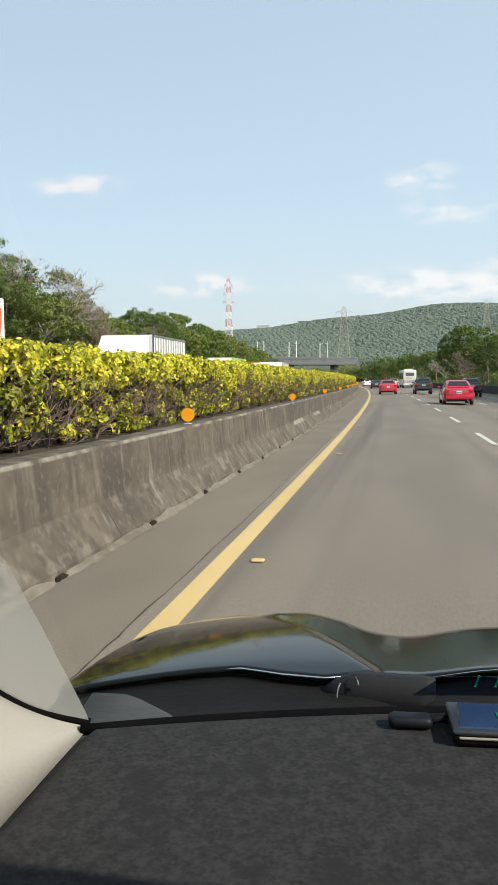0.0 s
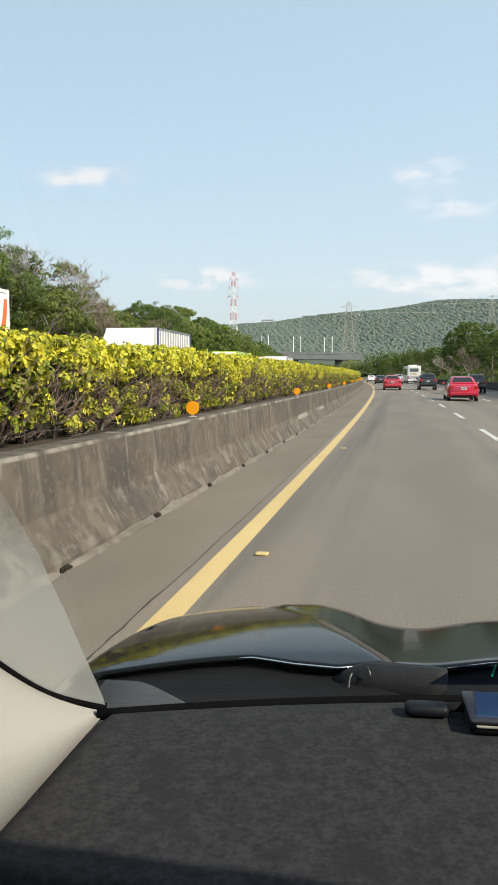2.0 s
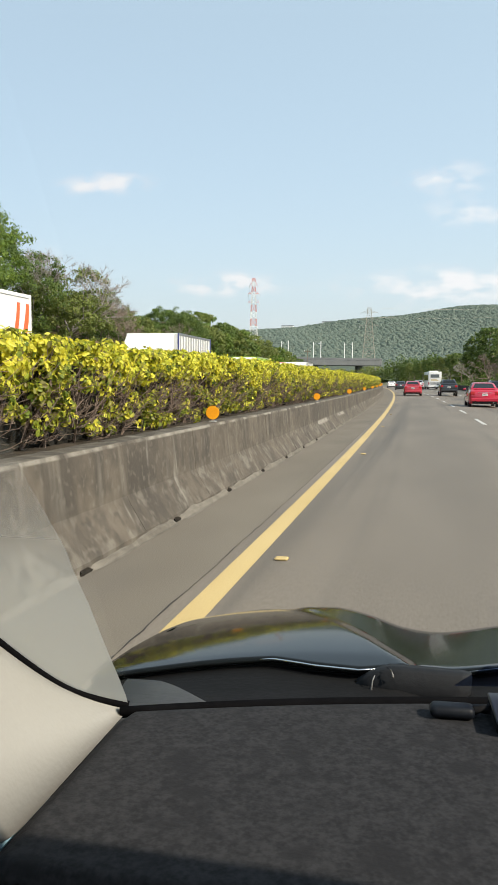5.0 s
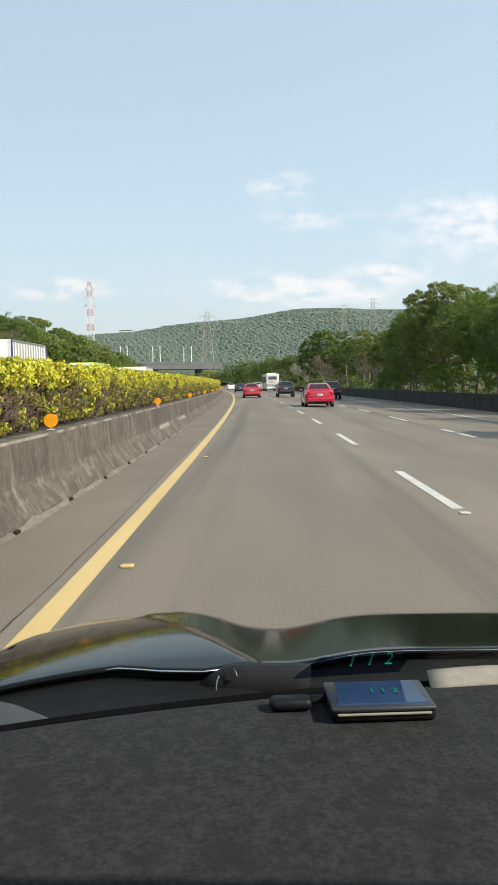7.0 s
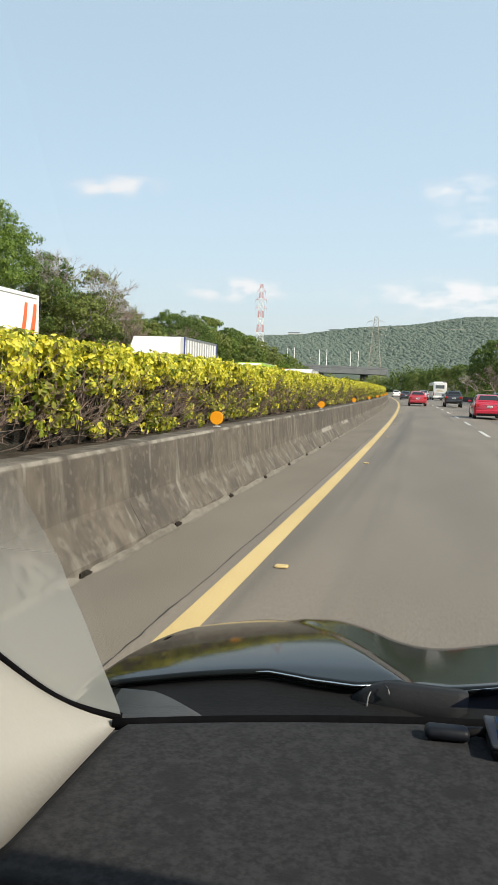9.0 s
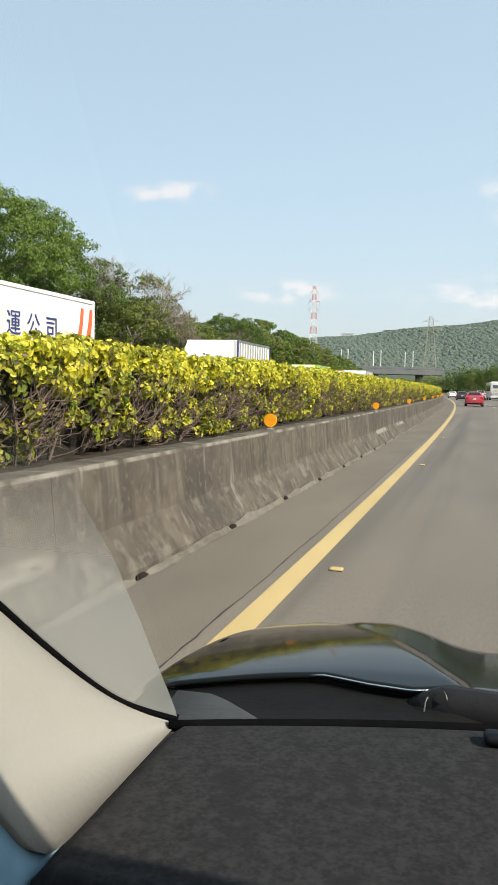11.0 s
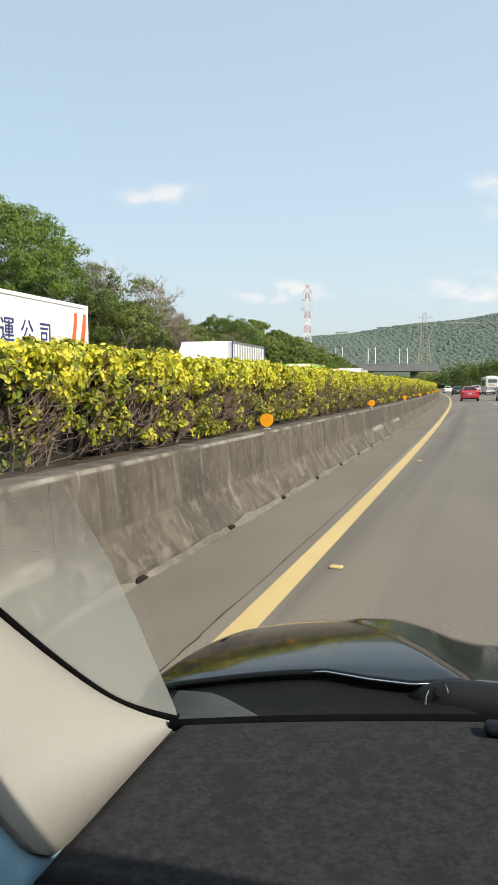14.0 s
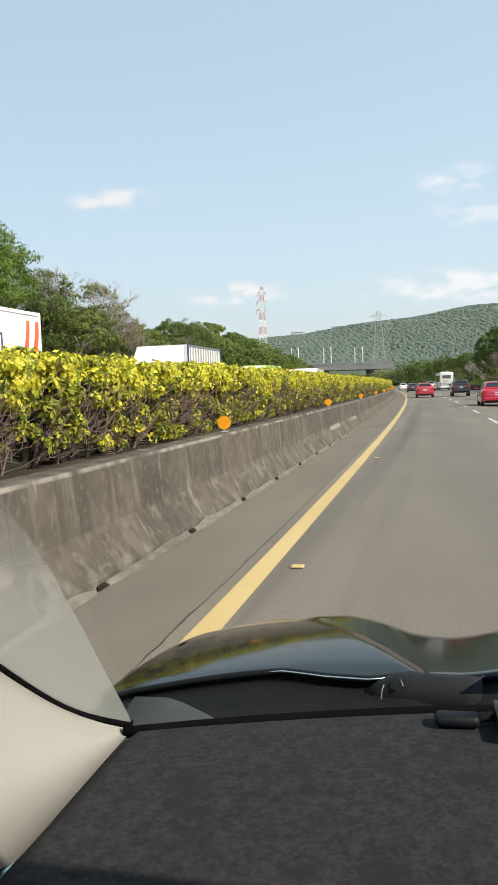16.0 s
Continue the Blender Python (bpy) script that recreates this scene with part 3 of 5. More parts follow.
def toe_mesh(length, seed):
    """Rough mortar washed up along the foot, broken away round the drain notch."""
    rows = []
    for i in range(33):
        y = length * i / 32
        ends = min(1.0, 6 * i / 32, 6 * (32 - i) / 32)
        a = noise.noise(Vector((seed, y * 1.1, 1))) * ends + 0.4 * noise.noise(Vector((seed, y * 4.3, 6))) * ends
        c = noise.noise(Vector((seed + 5, y * 2.2, 1))) * ends
        keep_by = 1 - 0.85 * math.exp(-((y - 0.95) / 0.13) ** 4)
        w, h = max(0.004, 0.045 + 0.06 * a) * keep_by, max(0.006, 0.055 + 0.05 * c) * keep_by
        rows.append([(0.012, y, 0.0), (0.012 + w, y, 0.003), (0.012 + 0.5 * w, y, 0.12 * h + 0.004), (0.004 + 0.3 * w * keep_by, y, 0.62 * h + 0.004), (-0.015 * keep_by, y, h + 0.004), (-0.03, y, 0.0)])
    return loft(rows)


def notch_mesh(seed):
    """The dark, ragged mouth of a drain through the foot of the barrier."""
    # a solid plate, whose dark colour does for the hollow's shade
    rough = random.Random(seed)
    outline = []
    for y, h in ((-0.13, 0.05), (-0.10, 0.3), (-0.09, 0.75), (-0.03, 0.95), (0.02, 0.8), (0.06, 1.0), (0.10, 0.5), (0.13, 0.35), (0.15, 0.0), (0.08, -0.1), (0.0, 0.0), (-0.07, -0.12)):
        s = h * rough.uniform(0.75, 1.1)
        outline.append((0.021 - 0.022 * s, 0.95 + y * rough.uniform(0.7, 1.0), 0.008 + 0.048 * s))
    return loft([outline, [(p[0] - 0.03, p[1], p[2] - 0.02) for p in outline]])


def median_barrier(x, flip, y0, y1, label):
    root = thing("median_barrier", None, label, "barrier", kind="structure")
    seg = 2.4
    kinds = []
    for v in range(4 if flip > 0 else 1):
        first = part("barrier_segment", barrier_mesh(seg, flip, v), "barrier", root)
        if flip > 0:
            part("toe_strip", toe_mesh(seg, 3.7 * v), "toe", first)
            part("drain_hole", notch_mesh(9 + v), "drain_shade", first)
        first.matrix_world = along(x, y0 + seg * v)
        kinds.append(first)
    pick = random.Random(2)
    for k in range(len(kinds), int((y1 - y0) / seg)):
        first = pick.choice(kinds)
        c = first.copy()
        scene.collection.objects.link(c)
        c.matrix_world = along(x, y0 + seg * k)
        for o in first.children:
            if k < 40:
                d = o.copy()
                scene.collection.objects.link(d)
                d.parent = c
    return root


median_barrier(-2.5, 1, -19.2, 300, "weathered grey concrete median barrier with stained face")
median_barrier(-5.3, -1, -19.2, 200, "concrete barrier on the far side of the planted median")


def reflector():
    root = thing("reflector", None, "round orange reflector on a short post on the concrete barrier", "reflector", "reflectors along the barrier")
    part("face", disc(0.095, 0.014, 28), "orange", root, "round orange reflecting face", m=pose(0, 0, 0.128))
    part("back_plate", disc(0.1, 0.012, 28), "black", root, m=pose(0, 0.014, 0.128))
    part("post", box(-0.02, 0.02, 0.008, 0.03, 0, 0.1, 0.004, 1), "steel", root)
    part("foot", box(-0.045, 0.045, -0.03, 0.06, 0.0, 0.012, 0.003, 1), "steel", root)
    return root


first_reflector = reflector()
first_reflector.matrix_world = along(-2.84, 11.0, 0.903)
for k in range(1, 14):
    copy_thing(first_reflector, along(-2.84, 11.0 + 12 * k, 0.903))


# ---- the car that carries the view ----
CAR_X, DASH_Z = 0.35, 1.146


def base_line(x):
    """How far ahead the dashboard meets the windscreen."""
    return 0.915 - 0.30 * (x - CAR_X) ** 2


def screen_z(x, y):
    """The inner face of the windscreen, which leans back."""
    d = base_line(x) - y
    return DASH_Z + 0.83 * d - 0.06 * max(0.0, d - 0.3) ** 2


def grid_mesh(us, vs, fn):
    b = bmesh.new()
    g = [[b.verts.new(fn(u, v)) for v in vs] for u in us]
    for i in range(len(us) - 1):
        for k in range(len(vs) - 1):
            b.faces.new((g[i][k], g[i + 1][k], g[i + 1][k + 1], g[i][k + 1]))
    return b


def solid(b, t):
    """Gives a sheet some thickness."""
    bmesh.ops.recalc_face_normals(b, faces=b.faces[:])
    bmesh.ops.solidify(b, geom=b.faces[:], thickness=t)
    return b


def bonnet_z(x, y):
    """The bonnet: a ridge over the wing, a shallow trough, and the raised middle panel; it drops away to the front."""
    s = abs(x - CAR_X)
    d = max(0.0, y - 1.27)
    wing = 0.25 * max(0.0, s - 0.50) ** 2 + 0.055 * max(0.0, s - 0.44)
    crease = 0.433 + 0.50 * (y - 1.385)
    k = min(1.0, max(0.0, (s - crease) / 0.034 + 0.5))
    facet = k * k * (3 - 2 * k)
    k = min(1.0, max(0.0, (s - 0.40) / 0.13))
    u = max(0.0, d - 0.345 - 0.09 * k)
    fold = 1.8 * u * u if u < 0.08 else 0.01152 + 0.29 * (u - 0.08)
    flat = 1.053 - wing - (0.05 * d + 0.175 * d * d if d < 0.2 else 0.017 + 0.12 * (d - 0.2) + 0.135 * (d - 0.2) ** 2)
    slope = 1.060 - (0.020 + 0.025 * d) * math.exp(-((s - 0.33) / 0.115) ** 2) + 0.002 * k * k * (3 - 2 * k) - wing - 0.126 * d - fold
    return facet * flat + (1 - facet) * slope


def bonnet_rear(x):
    s = abs(x - CAR_X)
    return float(np.interp(s, [0.0, 0.20, 0.30, 0.38, 0.44, 0.51, 0.58, 0.65, 0.77, 0.90], [1.262, 1.266, 1.252, 1.225, 1.197, 1.213, 1.243, 1.240, 1.230, 1.225]))


def own_car():
    car = thing("car", None, "dark grey car with cream pillar trim and a mottled black dashboard", "car")
    # bonnet, cowl and wings
    xs = np.linspace(-0.53, 1.23, 260)
    ts = np.linspace(0, 1, 60)
    b = grid_mesh(xs, ts, lambda x, t: (x, bonnet_rear(x) + t * (2.30 - 0.25 * ((x - CAR_X) / 0.85) ** 2 - bonnet_rear(x)), bonnet_z(x, bonnet_rear(x) + t * (2.30 - 0.25 * ((x - CAR_X) / 0.85) ** 2 - bonnet_rear(x)))))
    part("bonnet", solid(b, 0.006), "bonnet", car, "glossy dark grey bonnet", smooth=True)
    # sun glint on the rear edge, built as short chrome slivers
    b = bmesh.new()
    for x0, x1, r in ((-0.25, -0.06, 0.0018), (0.06, 0.64, 0.0009), (0.76, 0.95, 0.0018)):
        tube([(x, bonnet_rear(x) - 0.004, bonnet_z(x, bonnet_rear(x)) + 0.001) for x in np.linspace(x0, x1, 30)], [r * min(1.0, 0.2 + 0.25 * min(i, 29 - i)) for i in range(30)], 6, b)
    part("bonnet_edge", b, "chrome", car, "bonnet's rear edge with its sun glint built as chrome slivers", smooth=True)
    b = loft([[(x, bonnet_rear(x) + 0.012, bonnet_z(x, bonnet_rear(x)) - 0.013), (x, bonnet_rear(x) + 0.03, bonnet_z(x, bonnet_rear(x)) - 0.013), (x, bonnet_rear(x) + 0.03, 0.8), (x, bonnet_rear(x) + 0.012, 0.8)] for x in np.linspace(-0.52, 1.22, 50)])
    part("bulkhead", b, "bulkhead", car, "black bulkhead below the bonnet's rear edge")
    b = grid_mesh(np.linspace(-0.50, 1.20, 70), np.linspace(0, 1, 12), lambda x, t: (x, base_line(x) + 0.02 + t * (bonnet_rear(x) + 0.02 - base_line(x) - 0.02), 1.075 + (bonnet_z(x, bonnet_rear(x)) - 0.015 - 1.075) * t - 0.016 * math.sin(math.pi * t)))
    part("cowl_panel", solid(b, 0.01), "cowl", car, "black plastic cowl under the windscreen", smooth=True)
    for sx in (-1, 1):
        rows = []
        for k in np.linspace(0, 2.6, 15):
            inner = 0.575 + 0.006 * k + 0.004 * k ** 3
            rows.append([(CAR_X + sx * inner, 0.86 + 0.07 * k, 1.03), (CAR_X + sx * (inner + 0.002), 0.86 + 0.07 * k, 1.088 - 0.018 * k), (CAR_X + sx * (inner + 0.014), 0.86 + 0.07 * k, 1.105 - 0.018 * k), (CAR_X + sx * (inner + 0.04), 0.855 + 0.073 * k, 1.112 - 0.016 * k),
                         (CAR_X + sx * (0.70 + 0.02 * k), 0.82 + 0.09 * k, 1.105 - 0.015 * k), (CAR_X + sx * (0.72 + 0.02 * k), 0.82 + 0.09 * k, 1.03)])
        b = loft(rows)
        part("cowl_end_cap", b, "cap_grey", car, "grey plastic end cap of the cowl", smooth=True)
    for x0 in (-0.075, 0.62):     # raised covers over the wiper spindles, with the washer jets on them
        b = loft([[(x0 + u - 0.3 * max(0.0, u - 0.05), 1.17 + 0.2 * max(0.0, 0.02 - u), 1.01), (x0 + u, 1.175 + 0.2 * max(0.0, 0.02 - u), z - 0.004), (x0 + u, 1.185 + 0.2 * max(0.0, 0.02 - u), z), (x0 + u, 1.215, z - 0.006), (x0 + u, 1.22, 1.0)]
                  for u, z in ((-0.02, 1.040), (0.0, 1.055), (0.027, 1.0660), (0.05, 1.0665), (0.09, 1.0655), (0.13, 1.065), (0.145, 1.063))])
        part("spindle_cover", b, "cover", car, "dark grey plastic cover over the wiper spindle", smooth=True)
        b = bmesh.new()
        tube([(x0 + 0.008, 1.172, 1.0555), (x0 + 0.005, 1.167, 1.049), (x0 + 0.004, 1.167, 1.040), (x0 + 0.003, 1.166, 1.034)], [0.0009, 0.0011, 0.0012, 0.0022], 8, b)
        tube([(x0 + 0.026, 1.174, 1.0675), (x0 + 0.031, 1.168, 1.067), (x0 + 0.034, 1.167, 1.061), (x0 + 0.034, 1.167, 1.056)], [0.0007, 0.0009, 0.0010, 0.0021], 8, b)
        part("washer_jet", b, "jet_grey", car, "pale grey washer jet", smooth=True)
    for x0, x1 in ((-0.22, 0.46), (0.38, 1.0)):
        b = bmesh.new()
        pts = [(x0 + (x1 - x0) * t, base_line(x0 + (x1 - x0) * t) + 0.05 + 0.02 * t, 1.10 - 0.02 * t) for t in np.linspace(0, 1, 8)]
        tube(pts, [0.0055] * 8, 6, b)
        part("wiper", b, "black", car, smooth=True)
    # wings' flanks, front and body shell below the view
    for sx in (-1, 1):
        x = CAR_X + sx * 0.85
        b = loft([[(x - sx * 0.03, y, 0.28), (x + sx * 0.02, y, 0.55), (x + sx * 0.01, y, min(1.0, bonnet_z(x, y) if y > 1.2 else 1.0)), (x - sx * 0.06, y, 0.6)] for y in (-2.6, -1.6, -0.4, 0.8, 1.2, 1.6, 2.0)])
        part("flank", b, "bonnet", car)
        part("door_panel", box(min(x - sx * 0.20, x - sx * 0.09), max(x - sx * 0.20, x - sx * 0.09), -0.6, 0.5, 0.5, 1.06, 0.04, 3), "door_blue", car, "soft blue-grey door panel")
        for wy in (-2.0, 1.55):
            wheel = part("wheel", disc(0.33, 0.2, 24, "X"), "tyre", car, m=pose(x - sx * 0.06, wy, 0.33))
            part("rim", disc(0.21, 0.206, 16, "X"), "rim", wheel)
    part("front", box(CAR_X - 0.8, CAR_X + 0.8, 2.0, 2.42, 0.25, 0.72, 0.1, 3), "bonnet", car)
    part("floor_pan", box(CAR_X - 0.8, CAR_X + 0.8, -2.6, 2.1, 0.22, 0.3), "black", car)
    part("tail", box(CAR_X - 0.82, CAR_X + 0.82, -2.75, -2.55, 0.3, 1.1, 0.06, 3), "bonnet", car)
    b = grid_mesh(np.linspace(-0.30, 1.0, 14), np.linspace(0, 1, 14), lambda x, t: (x, 0.22 - 2.75 * t, 1.70 + 0.05 * math.sin(math.pi * min(1, t + 0.12)) - 0.05 * ((x - CAR_X) / 0.65) ** 2 - 0.25 * max(0, t - 0.8)))
    part("roof", solid(b, 0.03), "lining", car, "roof with pale grey lining", smooth=True)
    b = grid_mesh(np.linspace(-0.33, 1.03, 14), np.linspace(0, 1, 14), lambda x, t: (x, 0.20 - 2.75 * t, 1.745 + 0.05 * math.sin(math.pi * min(1, t + 0.12)) - 0.05 * ((x - CAR_X) / 0.65) ** 2 - 0.25 * max(0, t - 0.8)))
    part("roof_panel", solid(b, 0.01), "bonnet", car, "dark grey painted roof", smooth=True)
    for sx in (-1, 1):
        for y0, y1, r in ((-0.55, -0.62, 0.045), (-1.75, -1.95, 0.05), (-2.6, -2.45, 0.06)):
            part("side_pillar", tube([(CAR_X + sx * 0.80, y0, 1.0), (CAR_X + sx * 0.74, (y0 + y1) / 2, 1.35), (CAR_X + sx * 0.63, y1, 1.69)], [r, r, r], 8), "trim", car)
    # dashboard
    b = grid_mesh([-0.303, -0.3025, -0.300, -0.295, -0.288] + np.linspace(-0.28, 1.0, 60).tolist(), [0, 0.006, 0.012, 0.02, 0.03, 0.06] + np.linspace(0.1, 1, 28).tolist(), lambda x, t: (x, 0.495 + t * (base_line(x) - 0.495), DASH_Z + 0.004 * math.sin(3 * x) * t - 0.010 * max(0.0, -0.288 - x) / 0.015 - 0.016 * max(0.0, 0.03 - t) ** 2 / 0.0009 - 0.012 * max(0.0, t - 0.93) / 0.07))
    part("dashboard", solid(b, 0.02), "dash", car, "dark grey dashboard covered with a mottled fabric mat", smooth=True)
    b = grid_mesh(np.linspace(-0.303, 1.0, 20), np.linspace(0, 1, 8), lambda x, t: (x, 0.497 - 0.10 * t, DASH_Z - 0.016 - 0.03 * t - 0.25 * t * t))
    part("cluster_hood", solid(b, 0.012), "hood_blue", car, "blue-black lower lip of the dashboard", smooth=True)
    part("dashboard_front", box(-0.28, 0.98, 0.40, 0.78, 0.75, 0.9, 0.03, 2), "black", car)
    # pillar trim, seal and glass on both sides
    for sx in (-1, 1):
        fx = (lambda x: x) if sx < 0 else (lambda x: 2 * CAR_X - x)

        def past(y):
            """How far a place lies behind the dashboard's near corner, with a soft start."""
            return 0.012 * math.log(1 + math.exp((0.52 - y) / 0.012))

        def seam(t):
            """The lower edge of the windscreen glass, from the dashboard's corner up along the pillar."""
            d = 0.62 * t * t
            x = -0.304 - 0.05 * (1 - math.exp(-d / 0.012)) - 0.045 * (1 - math.exp(-d / 0.1)) + 0.2 * max(0.0, d - 0.3) ** 2
            return Vector((fx(x), 0.797 - d, screen_z(-0.30, 0.797 - d)))
        tt = np.linspace(0, 1, 60)
        pts = [seam(t) for t in tt]
        part("windscreen_seal", tube(pts, [0.0046] * len(pts), 8), "rubber", car, "black rubber seal along the windscreen", smooth=True)
        rows = []
        for t in tt:
            p = seam(t)
            low = Vector((fx(-0.304 - 0.12 * past(p.y)), min(p.y, 0.79), DASH_Z - 0.012 + 1.45 * past(p.y)))
            rows.append([p, p.lerp(low, 0.33) + Vector((fx(-0.004) - fx(0), 0, 0.0)), p.lerp(low, 0.72) + Vector((fx(-0.001) - fx(0), 0, 0)), low, low + Vector((fx(-0.03) - fx(0), 0, 0)), p + Vector((fx(-0.03) - fx(0), 0, -0.004))])
        b = loft(rows)
        part("pillar_trim", b, "trim", car, "smooth cream trim of the windscreen pillar", smooth=True)
        part("door_top", loft([[(fx(-0.307 - 0.12 * past(y)), y, 0.98), (fx(-0.306 - 0.12 * past(y)), y, 1.10 + 1.43 * past(y)), (fx(-0.309 - 0.12 * past(y)), y, 1.131 + 1.43 * past(y)), (fx(-0.40 - 0.12 * past(y)), y, 1.14 + 1.43 * past(y)), (fx(-0.42 - 0.1 * past(y)), y, 0.98)] for y in np.linspace(0.20, 0.62, 22)]), "door_blue", car, "soft blue-grey top of the door panel", smooth=True)
        # the pale strip that stands for the pillar's reflection in the glass
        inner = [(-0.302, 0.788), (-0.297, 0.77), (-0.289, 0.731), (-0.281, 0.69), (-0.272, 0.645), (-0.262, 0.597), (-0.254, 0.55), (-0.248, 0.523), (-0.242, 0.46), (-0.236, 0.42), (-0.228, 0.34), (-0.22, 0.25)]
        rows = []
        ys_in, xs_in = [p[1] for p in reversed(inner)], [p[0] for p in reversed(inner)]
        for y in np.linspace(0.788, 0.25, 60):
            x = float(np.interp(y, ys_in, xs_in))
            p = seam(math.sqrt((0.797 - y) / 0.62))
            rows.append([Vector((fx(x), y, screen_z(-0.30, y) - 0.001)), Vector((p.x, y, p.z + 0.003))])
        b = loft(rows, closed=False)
        part("glass_edge", b, "pillar_glare", car, "pillar's reflection painted as a milky strip on the windscreen's edge", smooth=True).visible_shadow = False
    def pane_at(x, t):
        """The windscreen, which runs on flat behind the pillars."""
        g = min(0.998, max(-0.298, x))
        y = base_line(g) - t * (base_line(g) - 0.22)
        return (x, y + 0.004 * (1 - t), screen_z(g, y) + 0.004)
    b = grid_mesh(np.linspace(-0.40, 1.10, 40), np.linspace(0, 1, 20), pane_at)
    glass = part("windscreen", b, "windscreen", car, "clear laminated windscreen", smooth=True)
    glass.visible_shadow = False
    b = bmesh.new()
    tube([(x, base_line(x) - 0.002, DASH_Z - 0.010) for x in np.linspace(-0.309, 1.009, 40)], [0.0062 + 0.0025 * min(1.0, i / 12) for i in range(40)], 8, b)
    part("windscreen_gasket", b, "rubber", car, "black strip where dashboard and glass meet", smooth=True)
    return car


own_car()


def head_up_display():
    hud = thing("head_up_display", pose(0.118, 0.828, DASH_Z + 0.001, 0, 0, 3), "small black and chrome head-up display on the dashboard", "display unit")
    part("base", box(-0.053, 0.053, -0.045, 0.028, 0.0, 0.0135, 0.006, 3), "black", hud, smooth=True)
    part("rim", box(-0.0525, 0.0525, -0.0455, 0.0285, 0.0115, 0.0165, 0.0024, 3), "dull_rim", hud, "dark chrome rim", smooth=True)
    part("front_lip", box(-0.047, 0.047, -0.0468, -0.0440, 0.0085, 0.0110, 0.001, 2), "paper", hud, "pale front lip")
    b = loft([[(-0.047, -0.039, 0.0160), (0.047, -0.039, 0.0160), (0.043, 0.025, 0.0160), (-0.043, 0.025, 0.0160)], [(-0.045, -0.036, 0.0174), (0.045, -0.036, 0.0174), (0.041, 0.022, 0.0182), (-0.041, 0.022, 0.0182)]])
    screen = part("screen", b, "hud_blue", hud, "glossy blue display face")
    for k, ch in enumerate("112"):
        cu = bpy.data.curves.new("digit", "FONT")
        cu.body, cu.size, cu.extrude, cu.align_x = ch, 0.016, 0.0001, "CENTER"
        cu.materials.append(M["digits_dim"])
        ob = new("digit", cu)
        ob.parent = screen
        ob.matrix_basis = pose(-0.006 + 0.012 * k, -0.012, 0.0190)
        ob["label"] = "dim green digit"
    plug = box(-0.112, -0.068, -0.012, 0.009, 0.0, 0.013, 0.0062, 4)
    part("plug", plug, "plug_blue", hud, "dark blue plug", smooth=True)
    b = bmesh.new()
    tube([(-0.070, 0, 0.007), (-0.062, 0.003, 0.0075), (-0.052, 0.004, 0.007)], [0.0048, 0.004, 0.0048], 8, b)
    part("cable", b, "black", hud, smooth=True)
    return hud


head_up_display()


def hud_reflection():
    # the display's reflection in the windscreen, built as a tinted sheet
    x0 = 0.125
    rows = []
    for i in range(6):
        x, xl = x0 - 0.017 + (i / 5 - 0.5) * 0.098, x0 - 0.035 + (i / 5 - 0.5) * 0.117
        rows.append([(xl, base_line(xl) - 0.032, screen_z(xl, base_line(xl) - 0.032) - 0.004), (x, base_line(x) - 0.074, screen_z(x, base_line(x) - 0.074) - 0.004)])
    b = loft(rows, closed=False)
    film = tagged(part("display_film", solid(b, 0.0012), "film"), "dark tinted sheet standing for the display's reflection in the windscreen", "film")
    film.visible_shadow = False
    # the reflected digits, added as glowing text
    for k, ch in enumerate("112"):
        cu = bpy.data.curves.new("digit", "FONT")
        cu.body, cu.size, cu.extrude, cu.align_x, cu.shear = ch, 0.018, 0.0002, "CENTER", 0.3
        cu.materials.append(M["digits"])
        ob = new("digit", cu)
        ob.parent = film
        x = x0 - 0.032 + 0.02 * k
        ob.matrix_basis = pose(x, base_line(x) - 0.055, screen_z(x, base_line(x) - 0.055) - 0.0065, 90, 0, 0)
    return film


hud_reflection()


def paper_sheet():
    b = grid_mesh(np.linspace(0, 1, 12), np.linspace(0, 1, 5), lambda u, v: (0.185 + 0.24 * u, base_line(0.185 + 0.24 * u) - 0.034 + 0.026 * v, DASH_Z + 0.001 + 0.012 * v + 0.003 * math.sin(5 * u)))
    return tagged(part("paper_sheet", solid(b, 0.004), "paper", smooth=True), "folded cream paper lying against the windscreen", "paper")


paper_sheet()


# ---- plants ----
def quads(centres, normals, sizes, rng, aspect=0.55, fold=0.18):
    """Small folded leaves (two triangles each) at the centres; returns vertices and faces."""
    n = len(centres)
    t = np.cross(normals, rng.normal(size=(n, 3)))
    t /= np.linalg.norm(t, axis=1)[:, None] + 1e-9
    s = np.cross(normals, t)
    a = centres - t * sizes[:, None]
    c = centres + t * sizes[:, None]
    b = centres + s * (sizes * aspect)[:, None] + normals * (sizes * fold)[:, None]
    d = centres - s * (sizes * aspect)[:, None] + normals * (sizes * fold)[:, None]
    verts = np.stack([a, b, c, d], axis=1).reshape(-1, 3)
    i = np.arange(n) * 4
    faces = np.concatenate([np.stack([i, i + 1, i + 2], 1), np.stack([i, i + 2, i + 3], 1)])
    return verts, faces


